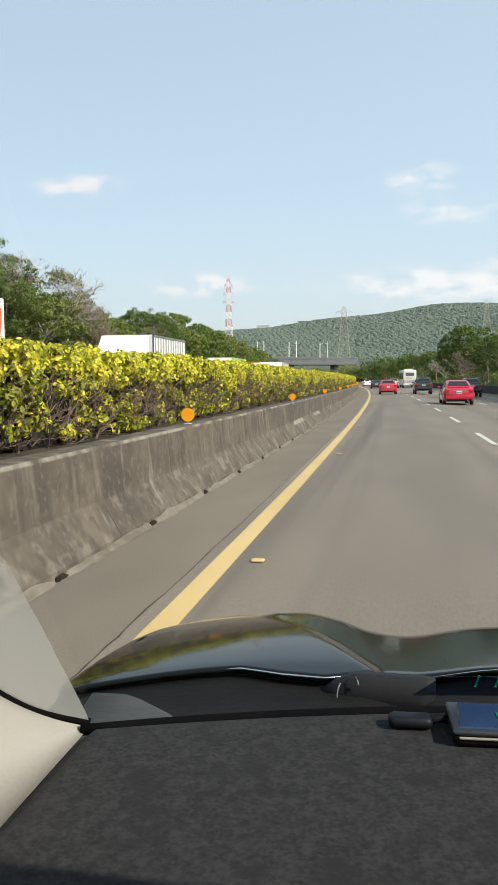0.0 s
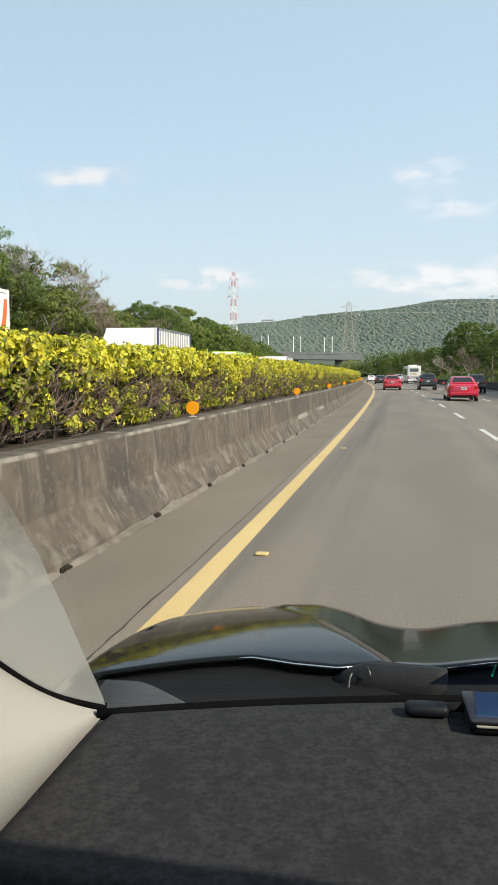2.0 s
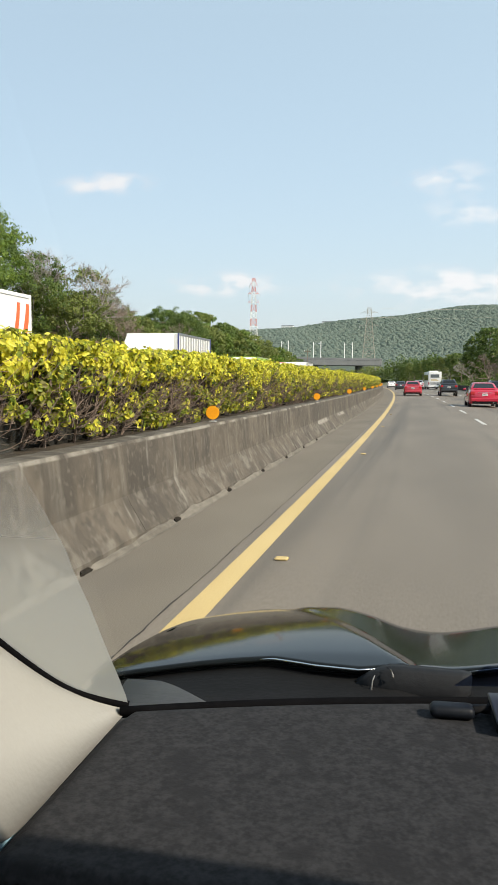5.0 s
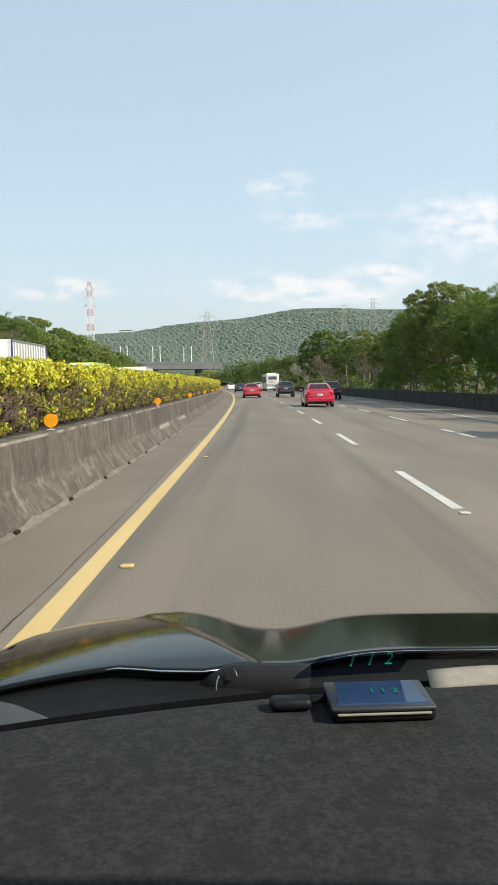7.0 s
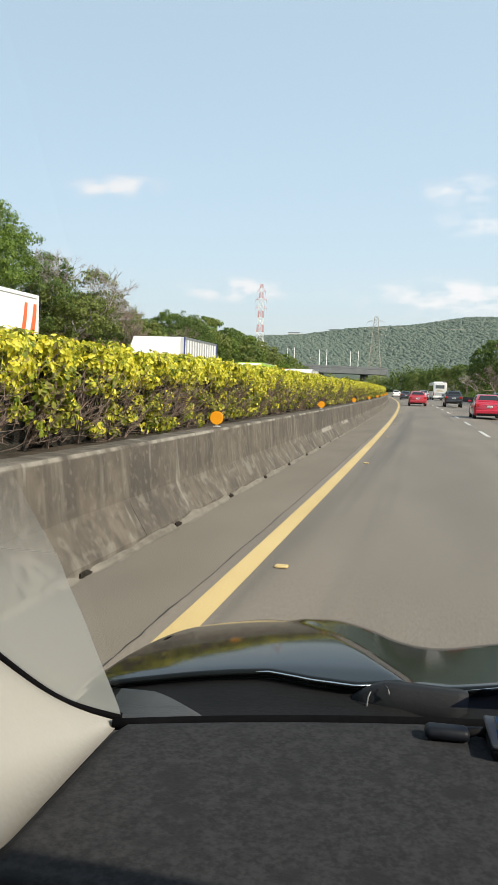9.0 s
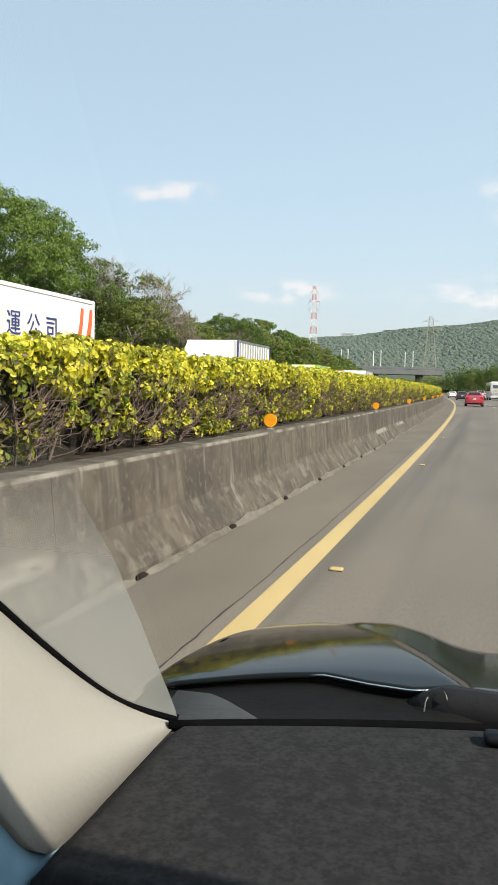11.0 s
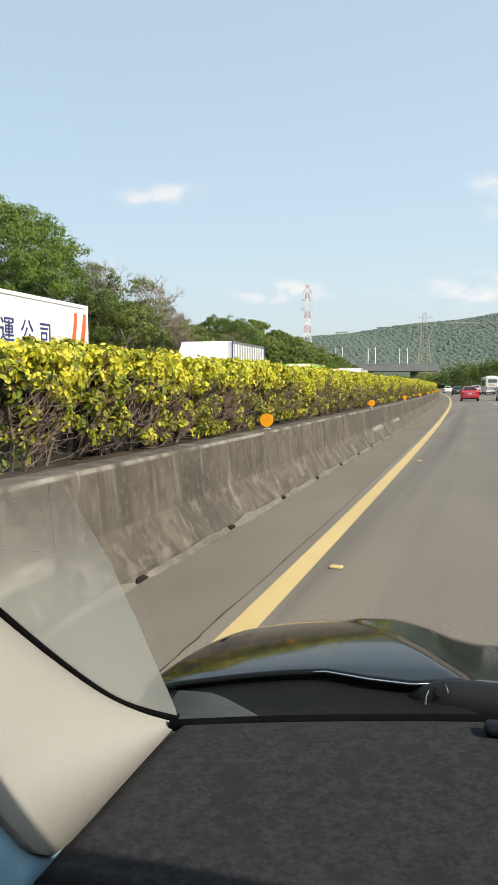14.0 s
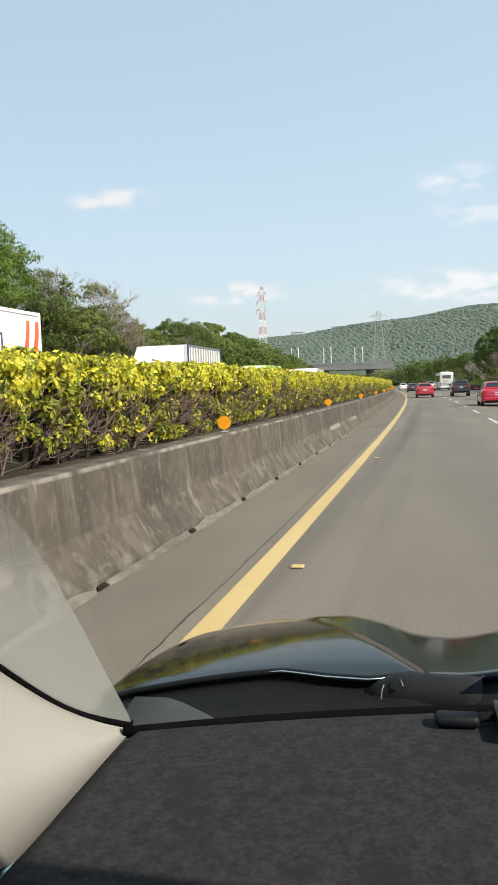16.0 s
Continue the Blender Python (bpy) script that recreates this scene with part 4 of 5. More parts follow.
def round_leaves(centres, normals, sizes, rng, aspect=0.7):
    """Broad rounded leaves with a blunt tip (four triangles each), slightly cupped."""
    n = len(centres)
    t = unit(np.cross(normals, rng.normal(size=(n, 3))))
    s = np.cross(normals, t)
    cols = []
    for along_leaf, across, lift in ((-1.0, 0.0, 0.0), (-0.25, 0.85, 0.16), (0.55, 0.8, 0.12), (1.0, 0.0, -0.06), (0.55, -0.8, 0.12), (-0.25, -0.85, 0.16)):
        cols.append(centres + (t * along_leaf + s * (across * aspect) + normals * lift) * sizes[:, None])
    verts = np.stack(cols, axis=1).reshape(-1, 3)
    i = np.arange(n) * 6
    faces = np.concatenate([np.stack([i, i + a, i + b], 1) for a, b in ((1, 2), (2, 3), (3, 4), (4, 5))])
    return verts, faces


def leaf_mesh(name, centres, normals, sizes, rng, material, aspect=0.55, rounded=False):
    if rounded:
        v, f = round_leaves(np.asarray(centres), np.asarray(normals), np.asarray(sizes), rng, aspect)
        return mesh_of(name, v.tolist(), f.tolist(), material)
    v, f = quads(np.asarray(centres), np.asarray(normals), np.asarray(sizes), rng, aspect)
    return mesh_of(name, v.tolist(), f.tolist(), material)


def unit(a):
    return a / (np.linalg.norm(a, axis=-1, keepdims=True) + 1e-9)


def hedge_bush(seed, length, clumps, per, size, rounded=False):
    """A clipped stretch of hedge: two or three bushes in a row, leafy clumps on the top and the shoulders, bare stems and twigs below, gaps between."""
    rng = np.random.default_rng(seed)
    root = thing("hedge_bush", None, "clipped hedge bush with yellow-green leaves and bare brown twigs", "hedge", "median hedge bushes")
    W, H = 1.15, 0.94
    nb = max(2, round(length / 0.8))
    mid = (np.arange(nb) + 0.5 + rng.uniform(-0.14, 0.14, nb)) * length / nb
    tall, skirt, lumps = H + rng.uniform(-0.06, 0.05, nb), rng.uniform(0.28, 0.70, nb), rng.uniform(0, 6.28, 6)
    half = 0.5 * length / nb

    def at(y):
        """The bush that a place belongs to, and how near it lies to the gap beside it (0 to 1)."""
        k = np.abs(y[:, None] - mid[None, :]).argmin(1)
        return k, np.clip(np.abs(y - mid[k]) / half, 0, 1) ** 4
    # filler box whose dark colour replaces the shade between the leaves
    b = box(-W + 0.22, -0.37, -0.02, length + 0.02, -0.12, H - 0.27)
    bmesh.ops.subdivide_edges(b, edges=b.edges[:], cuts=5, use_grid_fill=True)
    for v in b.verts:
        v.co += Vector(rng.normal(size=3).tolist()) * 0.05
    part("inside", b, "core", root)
    n_top, n_front, n_back = int(clumps * 0.50), int(clumps * 0.42), int(clumps * 0.08)
    y, x = rng.uniform(-0.03, length + 0.03, n_top), rng.uniform(-W + 0.06, -0.10, n_top)
    k, gap = at(y)
    z = tall[k] - 0.07 - 0.10 * gap - 0.13 * np.clip((x + 0.34) / 0.24, 0, 1) ** 2 + 0.035 * np.sin(7 * y + lumps[0]) * np.sin(6 * x + lumps[1]) + 0.03 - rng.exponential(0.045, n_top)
    cen, out = [np.stack([x, y, z], 1)], [np.tile([0.25, 0.0, 1.0], (n_top, 1))]
    y, z = rng.uniform(-0.03, length + 0.03, n_front), rng.uniform(0.03, H - 0.06, n_front)
    k, gap = at(y)
    edge = skirt[k] + 0.12 * np.sin(5 * y + lumps[2]) + 0.10 * np.sin(13 * y + lumps[3])
    keep = rng.random(n_front) < np.where(z > edge, 1.0 - 0.45 * gap, 0.26 + 0.25 * (np.sin(4.1 * y + lumps[4]) > 0.5)) 
    y, z, k, gap, edge = y[keep], z[keep], k[keep], gap[keep], edge[keep]
    x = -0.12 + 0.05 * np.sin(6 * y + lumps[5]) * np.sin(7 * z + lumps[1]) - 0.13 * gap - np.where(z > edge, 0.0, rng.uniform(0.0, 0.16, len(y))) - rng.exponential(0.05, len(y)) + 0.03
    cen.append(np.stack([x, y, z], 1))
    out.append(np.tile([1.0, 0.0, 0.35], (len(y), 1)))
    y = rng.uniform(0, length, n_back)
    cen.append(np.stack([np.full(n_back, -W + 0.06), y, rng.uniform(0.3, H - 0.1, n_back)], 1))
    out.append(np.tile([-1.0, 0.0, 0.3], (n_back, 1)))
    cen, out = np.concatenate(cen), np.concatenate(out)
    c, o = np.repeat(cen, per, 0), np.repeat(out, per, 0)
    r = np.repeat(rng.uniform(0.055, 0.11, len(cen)) * (1.0 if per > 20 else 1.25), per)
    d = unit(rng.normal(size=c.shape) + 0.55 * o)
    pos = c + d * (r * rng.uniform(0.55, 1.08, len(c)))[:, None] * np.array([1, 1, 0.9])
    nor = unit(d + 0.25 * o + rng.normal(size=c.shape) * 0.45)
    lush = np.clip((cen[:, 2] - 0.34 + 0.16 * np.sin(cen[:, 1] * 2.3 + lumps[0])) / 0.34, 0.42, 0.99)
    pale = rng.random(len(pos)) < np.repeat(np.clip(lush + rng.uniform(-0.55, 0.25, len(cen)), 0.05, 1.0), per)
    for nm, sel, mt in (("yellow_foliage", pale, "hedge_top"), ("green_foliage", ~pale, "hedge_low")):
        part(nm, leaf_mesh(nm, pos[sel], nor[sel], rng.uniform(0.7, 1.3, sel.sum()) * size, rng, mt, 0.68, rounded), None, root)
    b = bmesh.new()
    fine = length < 3
    for k in range(nb):
        for _ in range(7 if fine else 5):     # stems that rise from the ground and fork outwards
            p = Vector((-0.40 + rng.uniform(-0.10, 0.14), mid[k] + rng.uniform(-0.26, 0.26), -0.12))
            q = p + Vector((rng.uniform(0.02, 0.22), rng.uniform(-0.30, 0.30), rng.uniform(0.5, 0.8)))
            m = p.lerp(q, 0.5) + Vector((rng.uniform(0, 0.06), rng.uniform(-0.05, 0.05), 0))
            r0 = rng.uniform(0.008, 0.016)
            tube([p, m, q], [r0, r0 * 0.8, r0 * 0.45], 4, b, cap=False)
            for _ in range(12 if fine else 4):
                t = rng.uniform(0.1, 0.95)
                s = p.lerp(m, t * 2) if t < 0.5 else m.lerp(q, t * 2 - 1)
                e = s + Vector((rng.uniform(0.02, 0.26), rng.uniform(-0.30, 0.30), rng.uniform(-0.04, 0.30)))
                h = s.lerp(e, 0.5) + Vector((0.02, 0, rng.uniform(-0.03, 0.03)))
                tube([s, h, e], [r0 * 0.5, r0 * 0.38, 0.0025], 3, b, cap=False)
                if fine:
                    for _ in range(2):
                        f = h.lerp(e, rng.uniform(0, 1))
                        tube([f, f + Vector((rng.uniform(-0.02, 0.12), rng.uniform(-0.14, 0.14), rng.uniform(-0.02, 0.16)))], [0.0035, 0.002], 3, b, cap=False)
    tagged(part("brushwood", b, "twig", root), kind="stuff")
    return root


def plant_hedge():
    nearest = [hedge_bush(s, 2.0, 370, 32, 0.0275, True) for s in (5, 6, 7, 8, 9)]
    near = [hedge_bush(s, 2.0, 370, 27, 0.0295) for s in (1, 2, 3, 4, 15)]
    far = [hedge_bush(s, 4.0, 230, 16, 0.054) for s in (11, 12, 13, 14)]
    rng = random.Random(3)
    used = set()

    def put(pool, y, k):
        ob = pool[k % len(pool)]
        m = along(-3.04, y, 0.915 + rng.uniform(-0.03, 0.03))
        if (id(pool), k % len(pool)) in used:
            copy_thing(ob, m)
        else:
            used.add((id(pool), k % len(pool)))
            ob.matrix_world = m
    y, k = -8.0, 0
    while y < 14:
        put(nearest, y, (k * 2 + k // 5) % 5)
        y, k = y + 2.0, k + 1
    while y < 50:
        put(near, y, (k * 7 + k // 5) % 5)
        y, k = y + 2.0, k + 1
    while y < 300:
        put(far, y, (k * 3 + k // 4) % 4)
        y, k = y + 4.0, k + 1


plant_hedge()


def tree_parts(seed, height, crown_r, leaves, leaf_size, leaf, bark="bark", clumps=26, low=0.35, name="tree", label="", bare=False, flat=0.8):
    """A tree: a tapered trunk with limbs, and a crown of many leaves in uneven clumps."""
    rng = np.random.default_rng(seed)
    root = thing(name, None, label, "tree", "trees beside the motorway")
    b = bmesh.new()
    lean = Vector((rng.uniform(-0.06, 0.06), rng.uniform(-0.06, 0.06), 1))
    trunk = [lean * (height * 0.78 * t) + Vector((math.sin(t * 3 + seed), math.cos(t * 2.3 + seed), 0)) * 0.12 for t in np.linspace(0, 1, 7)]
    r0 = (0.016 * height + 0.06) * (0.7 if bare else 1.0)
    if not bare:
        tube(trunk, [r0 * (1 - 0.82 * t) for t in np.linspace(0, 1, 7)], 8, b)
        for k in range(9):
            t = low + (0.95 - low) * (k + rng.random()) / 9
            i = min(5, int(t * 6))
            p = trunk[i].lerp(trunk[i + 1], t * 6 - i)
            a = k * 2.4 + rng.uniform(-0.4, 0.4)
            reach = crown_r * (0.85 - 0.5 * t) * rng.uniform(0.7, 1.05)
            q = p + Vector((math.cos(a) * reach, math.sin(a) * reach, height * rng.uniform(0.02, 0.12)))
            mid = p.lerp(q, 0.5) + Vector((0, 0, -0.08 * reach))
            r = r0 * (0.5 - 0.32 * t)
            tube([p, mid, q], [r, r * 0.6, r * 0.2], 5, b, cap=False)
            for _ in range(3):
                s = mid.lerp(q, rng.uniform(0.0, 1.0))
                e = s + Vector((rng.uniform(-1, 1), rng.uniform(-1, 1), rng.uniform(0.1, 0.7))) * crown_r * 0.2
                tube([s, e], [r * 0.35, r * 0.1], 4, b, cap=False)
    else:

        def grow(p, d, length, r, depth):
            """A branch that bends upwards and forks again and again into fine twigs."""
            mid = p + d * length * 0.5 + Vector((rng.uniform(-1, 1), rng.uniform(-1, 1), 0)) * length * 0.06
            q = p + d * length + Vector((0, 0, 0.05 * length))
            tube([p, mid, q], [r, r * 0.85, r * 0.68], 5 if depth > 3 else 3, b, cap=False)
            if depth == 0:
                return
            for _ in range(3 if depth in (8, 7, 5, 4, 2, 1) else 2):
                turn = Vector((rng.uniform(-1, 1), rng.uniform(-1, 1), rng.uniform(-0.4, 0.6)))
                grow(p.lerp(q, rng.uniform(0.6, 1.0)), (d + turn * 0.95).normalized(), length * rng.uniform(0.66, 0.82), max(0.009, r * 0.56), depth - 1)
        grow(Vector((0, 0, 0)), Vector((rng.uniform(-0.08, 0.08), rng.uniform(-0.08, 0.08), 1)).normalized(), height * 0.27, r0, 8)
    part("trunk", b, bark, root, smooth=True)
    if leaves:
        # the crown: a few large lobes, each covered with many small tufts, thickest on the upper side
        c0 = np.array([lean.x, lean.y, 0]) * height * 0.7 + np.array([0, 0, height * (low + 0.97) / 2])
        half = np.array([crown_r, crown_r, height * (0.97 - low) / 2])
        lobes = max(9, clumps // 5)
        i = np.arange(lobes) + 0.5
        zz = 1 - 2 * i / lobes * 0.86
        aa = i * 2.39996 + rng.uniform(-0.5, 0.5, lobes)
        away = np.stack([np.sqrt(1 - zz ** 2) * np.cos(aa), np.sqrt(1 - zz ** 2) * np.sin(aa), zz * flat + 0.05], 1) * rng.uniform(0.46, 0.66, (lobes, 1))
        lr = crown_r * rng.uniform(0.30, 0.46, lobes)
        lobe = c0 + away * half
        tufts = clumps * 6
        k = rng.integers(0, lobes, tufts)
        d = unit(rng.normal(size=(tufts, 3)) + np.array([0, 0, 0.35]) + 0.5 * unit(away[k]))
        tuft = lobe[k] + d * (lr[k] * rng.uniform(0.78, 1.08, tufts))[:, None] * np.array([1, 1, 0.78])
        m = rng.integers(0, tufts, leaves)
        e = unit(rng.normal(size=(leaves, 3)) + 0.6 * d[m] + np.array([0, 0, 0.25]))
        pos = tuft[m] + e * (crown_r * rng.uniform(0.03, 0.105, leaves))[:, None] * np.array([1, 1, 0.7])
        nor = unit(e + 0.5 * d[m] + rng.normal(size=(leaves, 3)) * 0.45)
        part("crown", leaf_mesh("crown", pos, nor, rng.uniform(0.6, 1.3, len(pos)) * leaf_size, rng, leaf, 0.6), None, root)
    return root


def shrub_belt(name, label, x0, x1, y0, y1, count, hmin, hmax, leaf, seed, size=0.16, per=110):
    """Undergrowth that nobody could count: one mass of leaf clumps along the way."""
    rng = np.random.default_rng(seed)
    pos, nor = [], []
    for _ in range(count):
        y, x = rng.uniform(y0, y1), rng.uniform(x0, x1)
        h = rng.uniform(hmin, hmax)
        d = unit(rng.normal(size=(per, 3)))
        d[:, 2] = np.abs(d[:, 2])
        c = np.array([x + bend(y), y, -0.4])
        pos.append(c + d * np.array([h * 0.7, h * 0.8, h]) * rng.uniform(0.7, 1.05, (per, 1)))
        nor.append(unit(d + rng.normal(size=(per, 3)) * 0.5))
    pos, nor = np.concatenate(pos), np.concatenate(nor)
    me = leaf_mesh(name, pos, nor, rng.uniform(0.6, 1.3, len(pos)) * size, rng, leaf, 0.6)
    return tagged(new(name, me), label, "undergrowth", kind="stuff")


shrub_belt("undergrowth_left", "low green scrub behind the oncoming carriageway", -27, -20.5, 8, 260, 420, 1.6, 4.6, "leaf_b", 5, 0.12, 170)
shrub_belt("undergrowth_right", "dark green scrub behind the roadside wall", 14.6, 17.5, 25, 260, 260, 0.9, 2.6, "leaf_c", 6, 0.085, 260)


def plant_trees():
    kinds = {
        "big": tree_parts(1, 12.5, 5.2, 38000, 0.075, "leaf_a", clumps=95, low=0.16, label="tall broad tree with dense mid-green leaves"),
        "big_far": tree_parts(21, 12.5, 5.2, 7000, 0.18, "leaf_a", clumps=52, low=0.14, label="tall broad tree with dense mid-green leaves"),
        "big2": tree_parts(2, 11.0, 4.6, 34000, 0.072, "leaf_c", clumps=85, low=0.12, label="dense dark green tree with a rounded crown"),
        "big2_far": tree_parts(22, 11.0, 4.6, 6500, 0.17, "leaf_c", clumps=48, low=0.10, label="dense dark green tree with a rounded crown"),
        "olive": tree_parts(3, 9.0, 3.8, 17000, 0.088, "leaf_b", clumps=64, low=0.15, label="olive green tree with a loose crown"),
        "bright": tree_parts(4, 8.0, 3.4, 9000, 0.11, "leaf_d", clumps=44, low=0.12, label="bright green young tree with a low crown"),
        "gum": tree_parts(5, 13.0, 3.8, 15000, 0.09, "leaf_b", bark="pale_bark", clumps=44, low=0.36, label="tall slender tree with pale trunk and open crown"),
        "bare": tree_parts(6, 10.5, 4.2, 0, 0.10, "dry", bark="pale_bark", clumps=30, low=0.25, bare=True, label="leafless tree with pale grey branches"),
        "bare2": tree_parts(7, 9.0, 4.0, 0, 0.11, "leaf_b", bark="twig_bark", clumps=30, low=0.22, bare=True, label="leafless tree with many fine brown twigs"),
    }
    used = set()
    rng = random.Random(8)

    def put(kind, x, y, s=1.0):
        m = along(x, y, -0.45, rng.uniform(0, 360))
        kind = kind + "_far" if kind in ("big", "big2") and y > 80 else kind
        ob = kinds[kind]
        if kind in used:
            ob = copy_thing(ob, m)
        else:
            used.add(kind)
            ob.matrix_world = m
        ob.scale = (s * rng.uniform(0.92, 1.08), s * rng.uniform(0.92, 1.08), s)
    # behind the oncoming carriageway
    left = [("big", -25, 26, 1.0), ("big", -23.5, 36, 1.05), ("big2", -24, 42.5, 1.05), ("olive", -22, 47, 1.08), ("bare", -21.0, 45.5, 1.25), ("bare2", -22.2, 54, 1.12), ("big2", -24, 57, 0.86), ("olive", -22.5, 62, 0.95), ("bright", -24.5, 66, 1.0), ("bare2", -23.5, 71, 1.0),
            ("big2", -23.5, 77, 0.92), ("olive", -23, 83, 1.12), ("big", -24.5, 91, 0.86), ("big2", -23, 99, 0.98), ("olive", -23.5, 108, 1.15), ("big", -25, 118, 0.84), ("olive", -23, 128, 1.15), ("bare2", -24, 138, 0.9), ("bright", -23, 148, 1.0),
            ("big2", -24, 160, 0.85), ("olive", -24, 172, 1.0), ("big", -25, 186, 0.75), ("bright", -24, 200, 1.0), ("olive", -25, 216, 1.0), ("big2", -25, 232, 0.9), ("big", -29, 35, 0.86), ("big2", -29, 52, 0.86), ("olive", -28, 58, 1.0), ("big2", -30, 68, 0.84), ("big", -31, 82, 0.76), ("big2", -31, 100, 0.85)]
    for k, x, y, s in left:
        put(k, x, y, s)
    for i in range(15):     # a second row behind
        put(("olive", "big2", "bright", "big", "olive")[i % 5], -28 + rng.uniform(-1.5, 1.5), 44 + 13 * i, rng.uniform(0.8, 0.95))
    right = [("big2", 18, 10, 0.9), ("olive", 17.5, 20, 1.1), ("big2", 18, 30, 0.8), ("big", 19, 40, 0.74), ("big2", 17.5, 49, 0.76), ("big", 17, 54.5, 0.7), ("olive", 16.5, 58, 0.94), ("big2", 18, 62, 0.86), ("gum", 16.2, 66, 0.86), ("olive", 16.6, 70, 1.1), ("big", 18, 75, 0.83), ("olive", 16.6, 80, 0.98), ("big2", 18, 86, 0.86), ("big", 22, 74, 0.78), ("big2", 22, 92, 0.82), ("bright", 16.2, 51, 0.6), ("bright", 16.0, 64, 0.5), ("olive", 16.0, 74, 0.55), ("bright", 16.0, 87, 0.5), ("bare2", 16.2, 93, 0.55), ("olive", 17, 97, 1.0), ("bare2", 17.5, 105, 0.8),
             ("big2", 18, 113, 0.85), ("big2", 17, 124, 0.9), ("olive", 18, 135, 1.0), ("bare2", 15.8, 128, 0.85), ("bare2", 15.6, 141, 0.95), ("big2", 17, 152, 1.25), ("big2", 18, 160, 0.95), ("bare2", 17, 172, 0.9), ("bare", 18, 184, 0.85), ("big2", 18, 198, 0.95), ("olive", 17, 214, 1.1), ("bare", 18, 232, 0.8), ("big2", 18, 250, 1.0),
             ("big", 23, 85, 0.95), ("big2", 24, 105, 1.0), ("big2", 24, 130, 1.0), ("big", 25, 155, 0.95), ("big2", 25, 185, 1.0), ("olive", 19, 270, 1.1), ("big2", 19, 292, 1.0), ("olive", 19, 315, 1.1), ("big2", 20, 340, 1.0)]
    for k, x, y, s in right:
        put(k, x - 0.8, y, s)


plant_trees()


# ---- vehicles ----
def ring(y, w0, z0, w1, z1, w2, z2):
    """One cross-section of a car body: sill, waist and top."""
    half = [(w0, z0), (w1 * 0.965, z0 + 0.05), (w1 * 0.99, z0 + 0.14), (w1, z0 + 0.3), (w1, z1 - 0.08), (w1 * 0.985, z1), (w2 + 0.02, z2 - 0.06), (w2 - 0.04, z2 - 0.012), (w2 - 0.16, z2)]
    return [(-x, y, z) for x, z in half] + [(x, y, z) for x, z in reversed(half)]


def wheel_at(parent, x, y, r=0.32, w=0.2):
    wheel = part("wheel", disc(r, w, 20, "X"), "tyre", parent, m=pose(x, y, r))
    part("rim", disc(r * 0.62, w + 0.012, 14, "X"), "rim", wheel)


def car_model(paint, suv, label, spare=False):
    """A parked car whose rear faces -y; the origin is on the ground below the rear bumper's middle."""
    root = thing("passenger_car", None, label, "car", "cars on the carriageway")
    h, L = (0.18, 4.6) if suv else (0.0, 4.5)
    deck = 1.08 + h if suv else 1.04
    rings = [ring(0.0, 0.66, 0.30 + h, 0.80, 0.72 + h, 0.72, 0.88 + h), ring(0.06, 0.72, 0.24 + h, 0.865, 0.78 + h, 0.80, 0.98 + h), ring(0.35, 0.78, 0.2 + h, 0.895, 0.82 + h, 0.82, deck), ring(1.2, 0.8, 0.18 + h, 0.905, 0.84 + h, 0.83, deck - 0.02),
             ring(3.1, 0.8, 0.18 + h, 0.905, 0.8 + h, 0.82, 0.98 + h), ring(4.1, 0.78, 0.2 + h, 0.87, 0.7 + h, 0.76, 0.86 + h), ring(L - 0.05, 0.66, 0.25 + h, 0.78, 0.58 + h, 0.64, 0.70 + h)]
    b = loft(rings)
    part("body", b, paint, root, smooth=True)
    y0, y1, y2, y3 = (0.10, 0.42, 2.35, 3.2) if suv else (0.50, 1.25, 2.35, 3.25)
    top = 1.66 if suv else 1.44
    def arch(y, b0, zb, t0, zt):
        """One cross-section of the cabin: shoulders, pillars and a crowned roof."""
        half = [(b0, zb), (b0 + (t0 - b0) * 0.85, zb + (zt - zb) * 0.85), (t0 - 0.03, zb + (zt - zb) * 0.97), (t0 - 0.12, zt), (t0 - 0.32, zt + 0.008)]
        return [(-x, y, z) for x, z in half] + [(x, y, z) for x, z in reversed(half)]
    zr, zf = deck - 0.05, 0.95 + h
    b = loft([arch(y0, 0.80, zr, 0.79, zr + 0.01), arch((y0 + y1) / 2, 0.80, zr - 0.01, 0.71, (zr + top) / 2), arch(y1, 0.80, zr - 0.02, 0.62, top), arch((y1 + y2) / 2, 0.80, zr - 0.03, 0.63, top + 0.025), arch(y2, 0.79, zf, 0.62, top), arch(y3, 0.78, zf, 0.77, zf + 0.01)])
    cabin = part("cabin", b, paint, root, smooth=True)
    # rear, side and front panes set into the cabin
    def pane(name, pts):
        q = [Vector(p) for p in pts]
        n = (q[1] - q[0]).cross(q[2] - q[0]).normalized()
        c = sum(q, Vector()) / len(q)
        if n.dot(c - Vector((0, 1.8, 1.2))) < 0:
            n = -n
        part(name, loft([[p - n * 0.01 for p in q], [p + n * 0.026 for p in q]]), "glass", cabin, "dark tinted pane")
    def mixp(a, c, t):
        return tuple(a[i] + (c[i] - a[i]) * t for i in range(3))
    A, B, C, D = (-0.80, y0, deck - 0.05), (0.80, y0, deck - 0.05), (0.62, y1, top), (-0.62, y1, top)
    pane("rear_window", [mixp(mixp(A, B, 0.09), mixp(D, C, 0.09), 0.30), mixp(mixp(A, B, 0.91), mixp(D, C, 0.91), 0.30), mixp(mixp(A, B, 0.88), mixp(D, C, 0.88), 0.87), mixp(mixp(A, B, 0.12), mixp(D, C, 0.12), 0.87)])
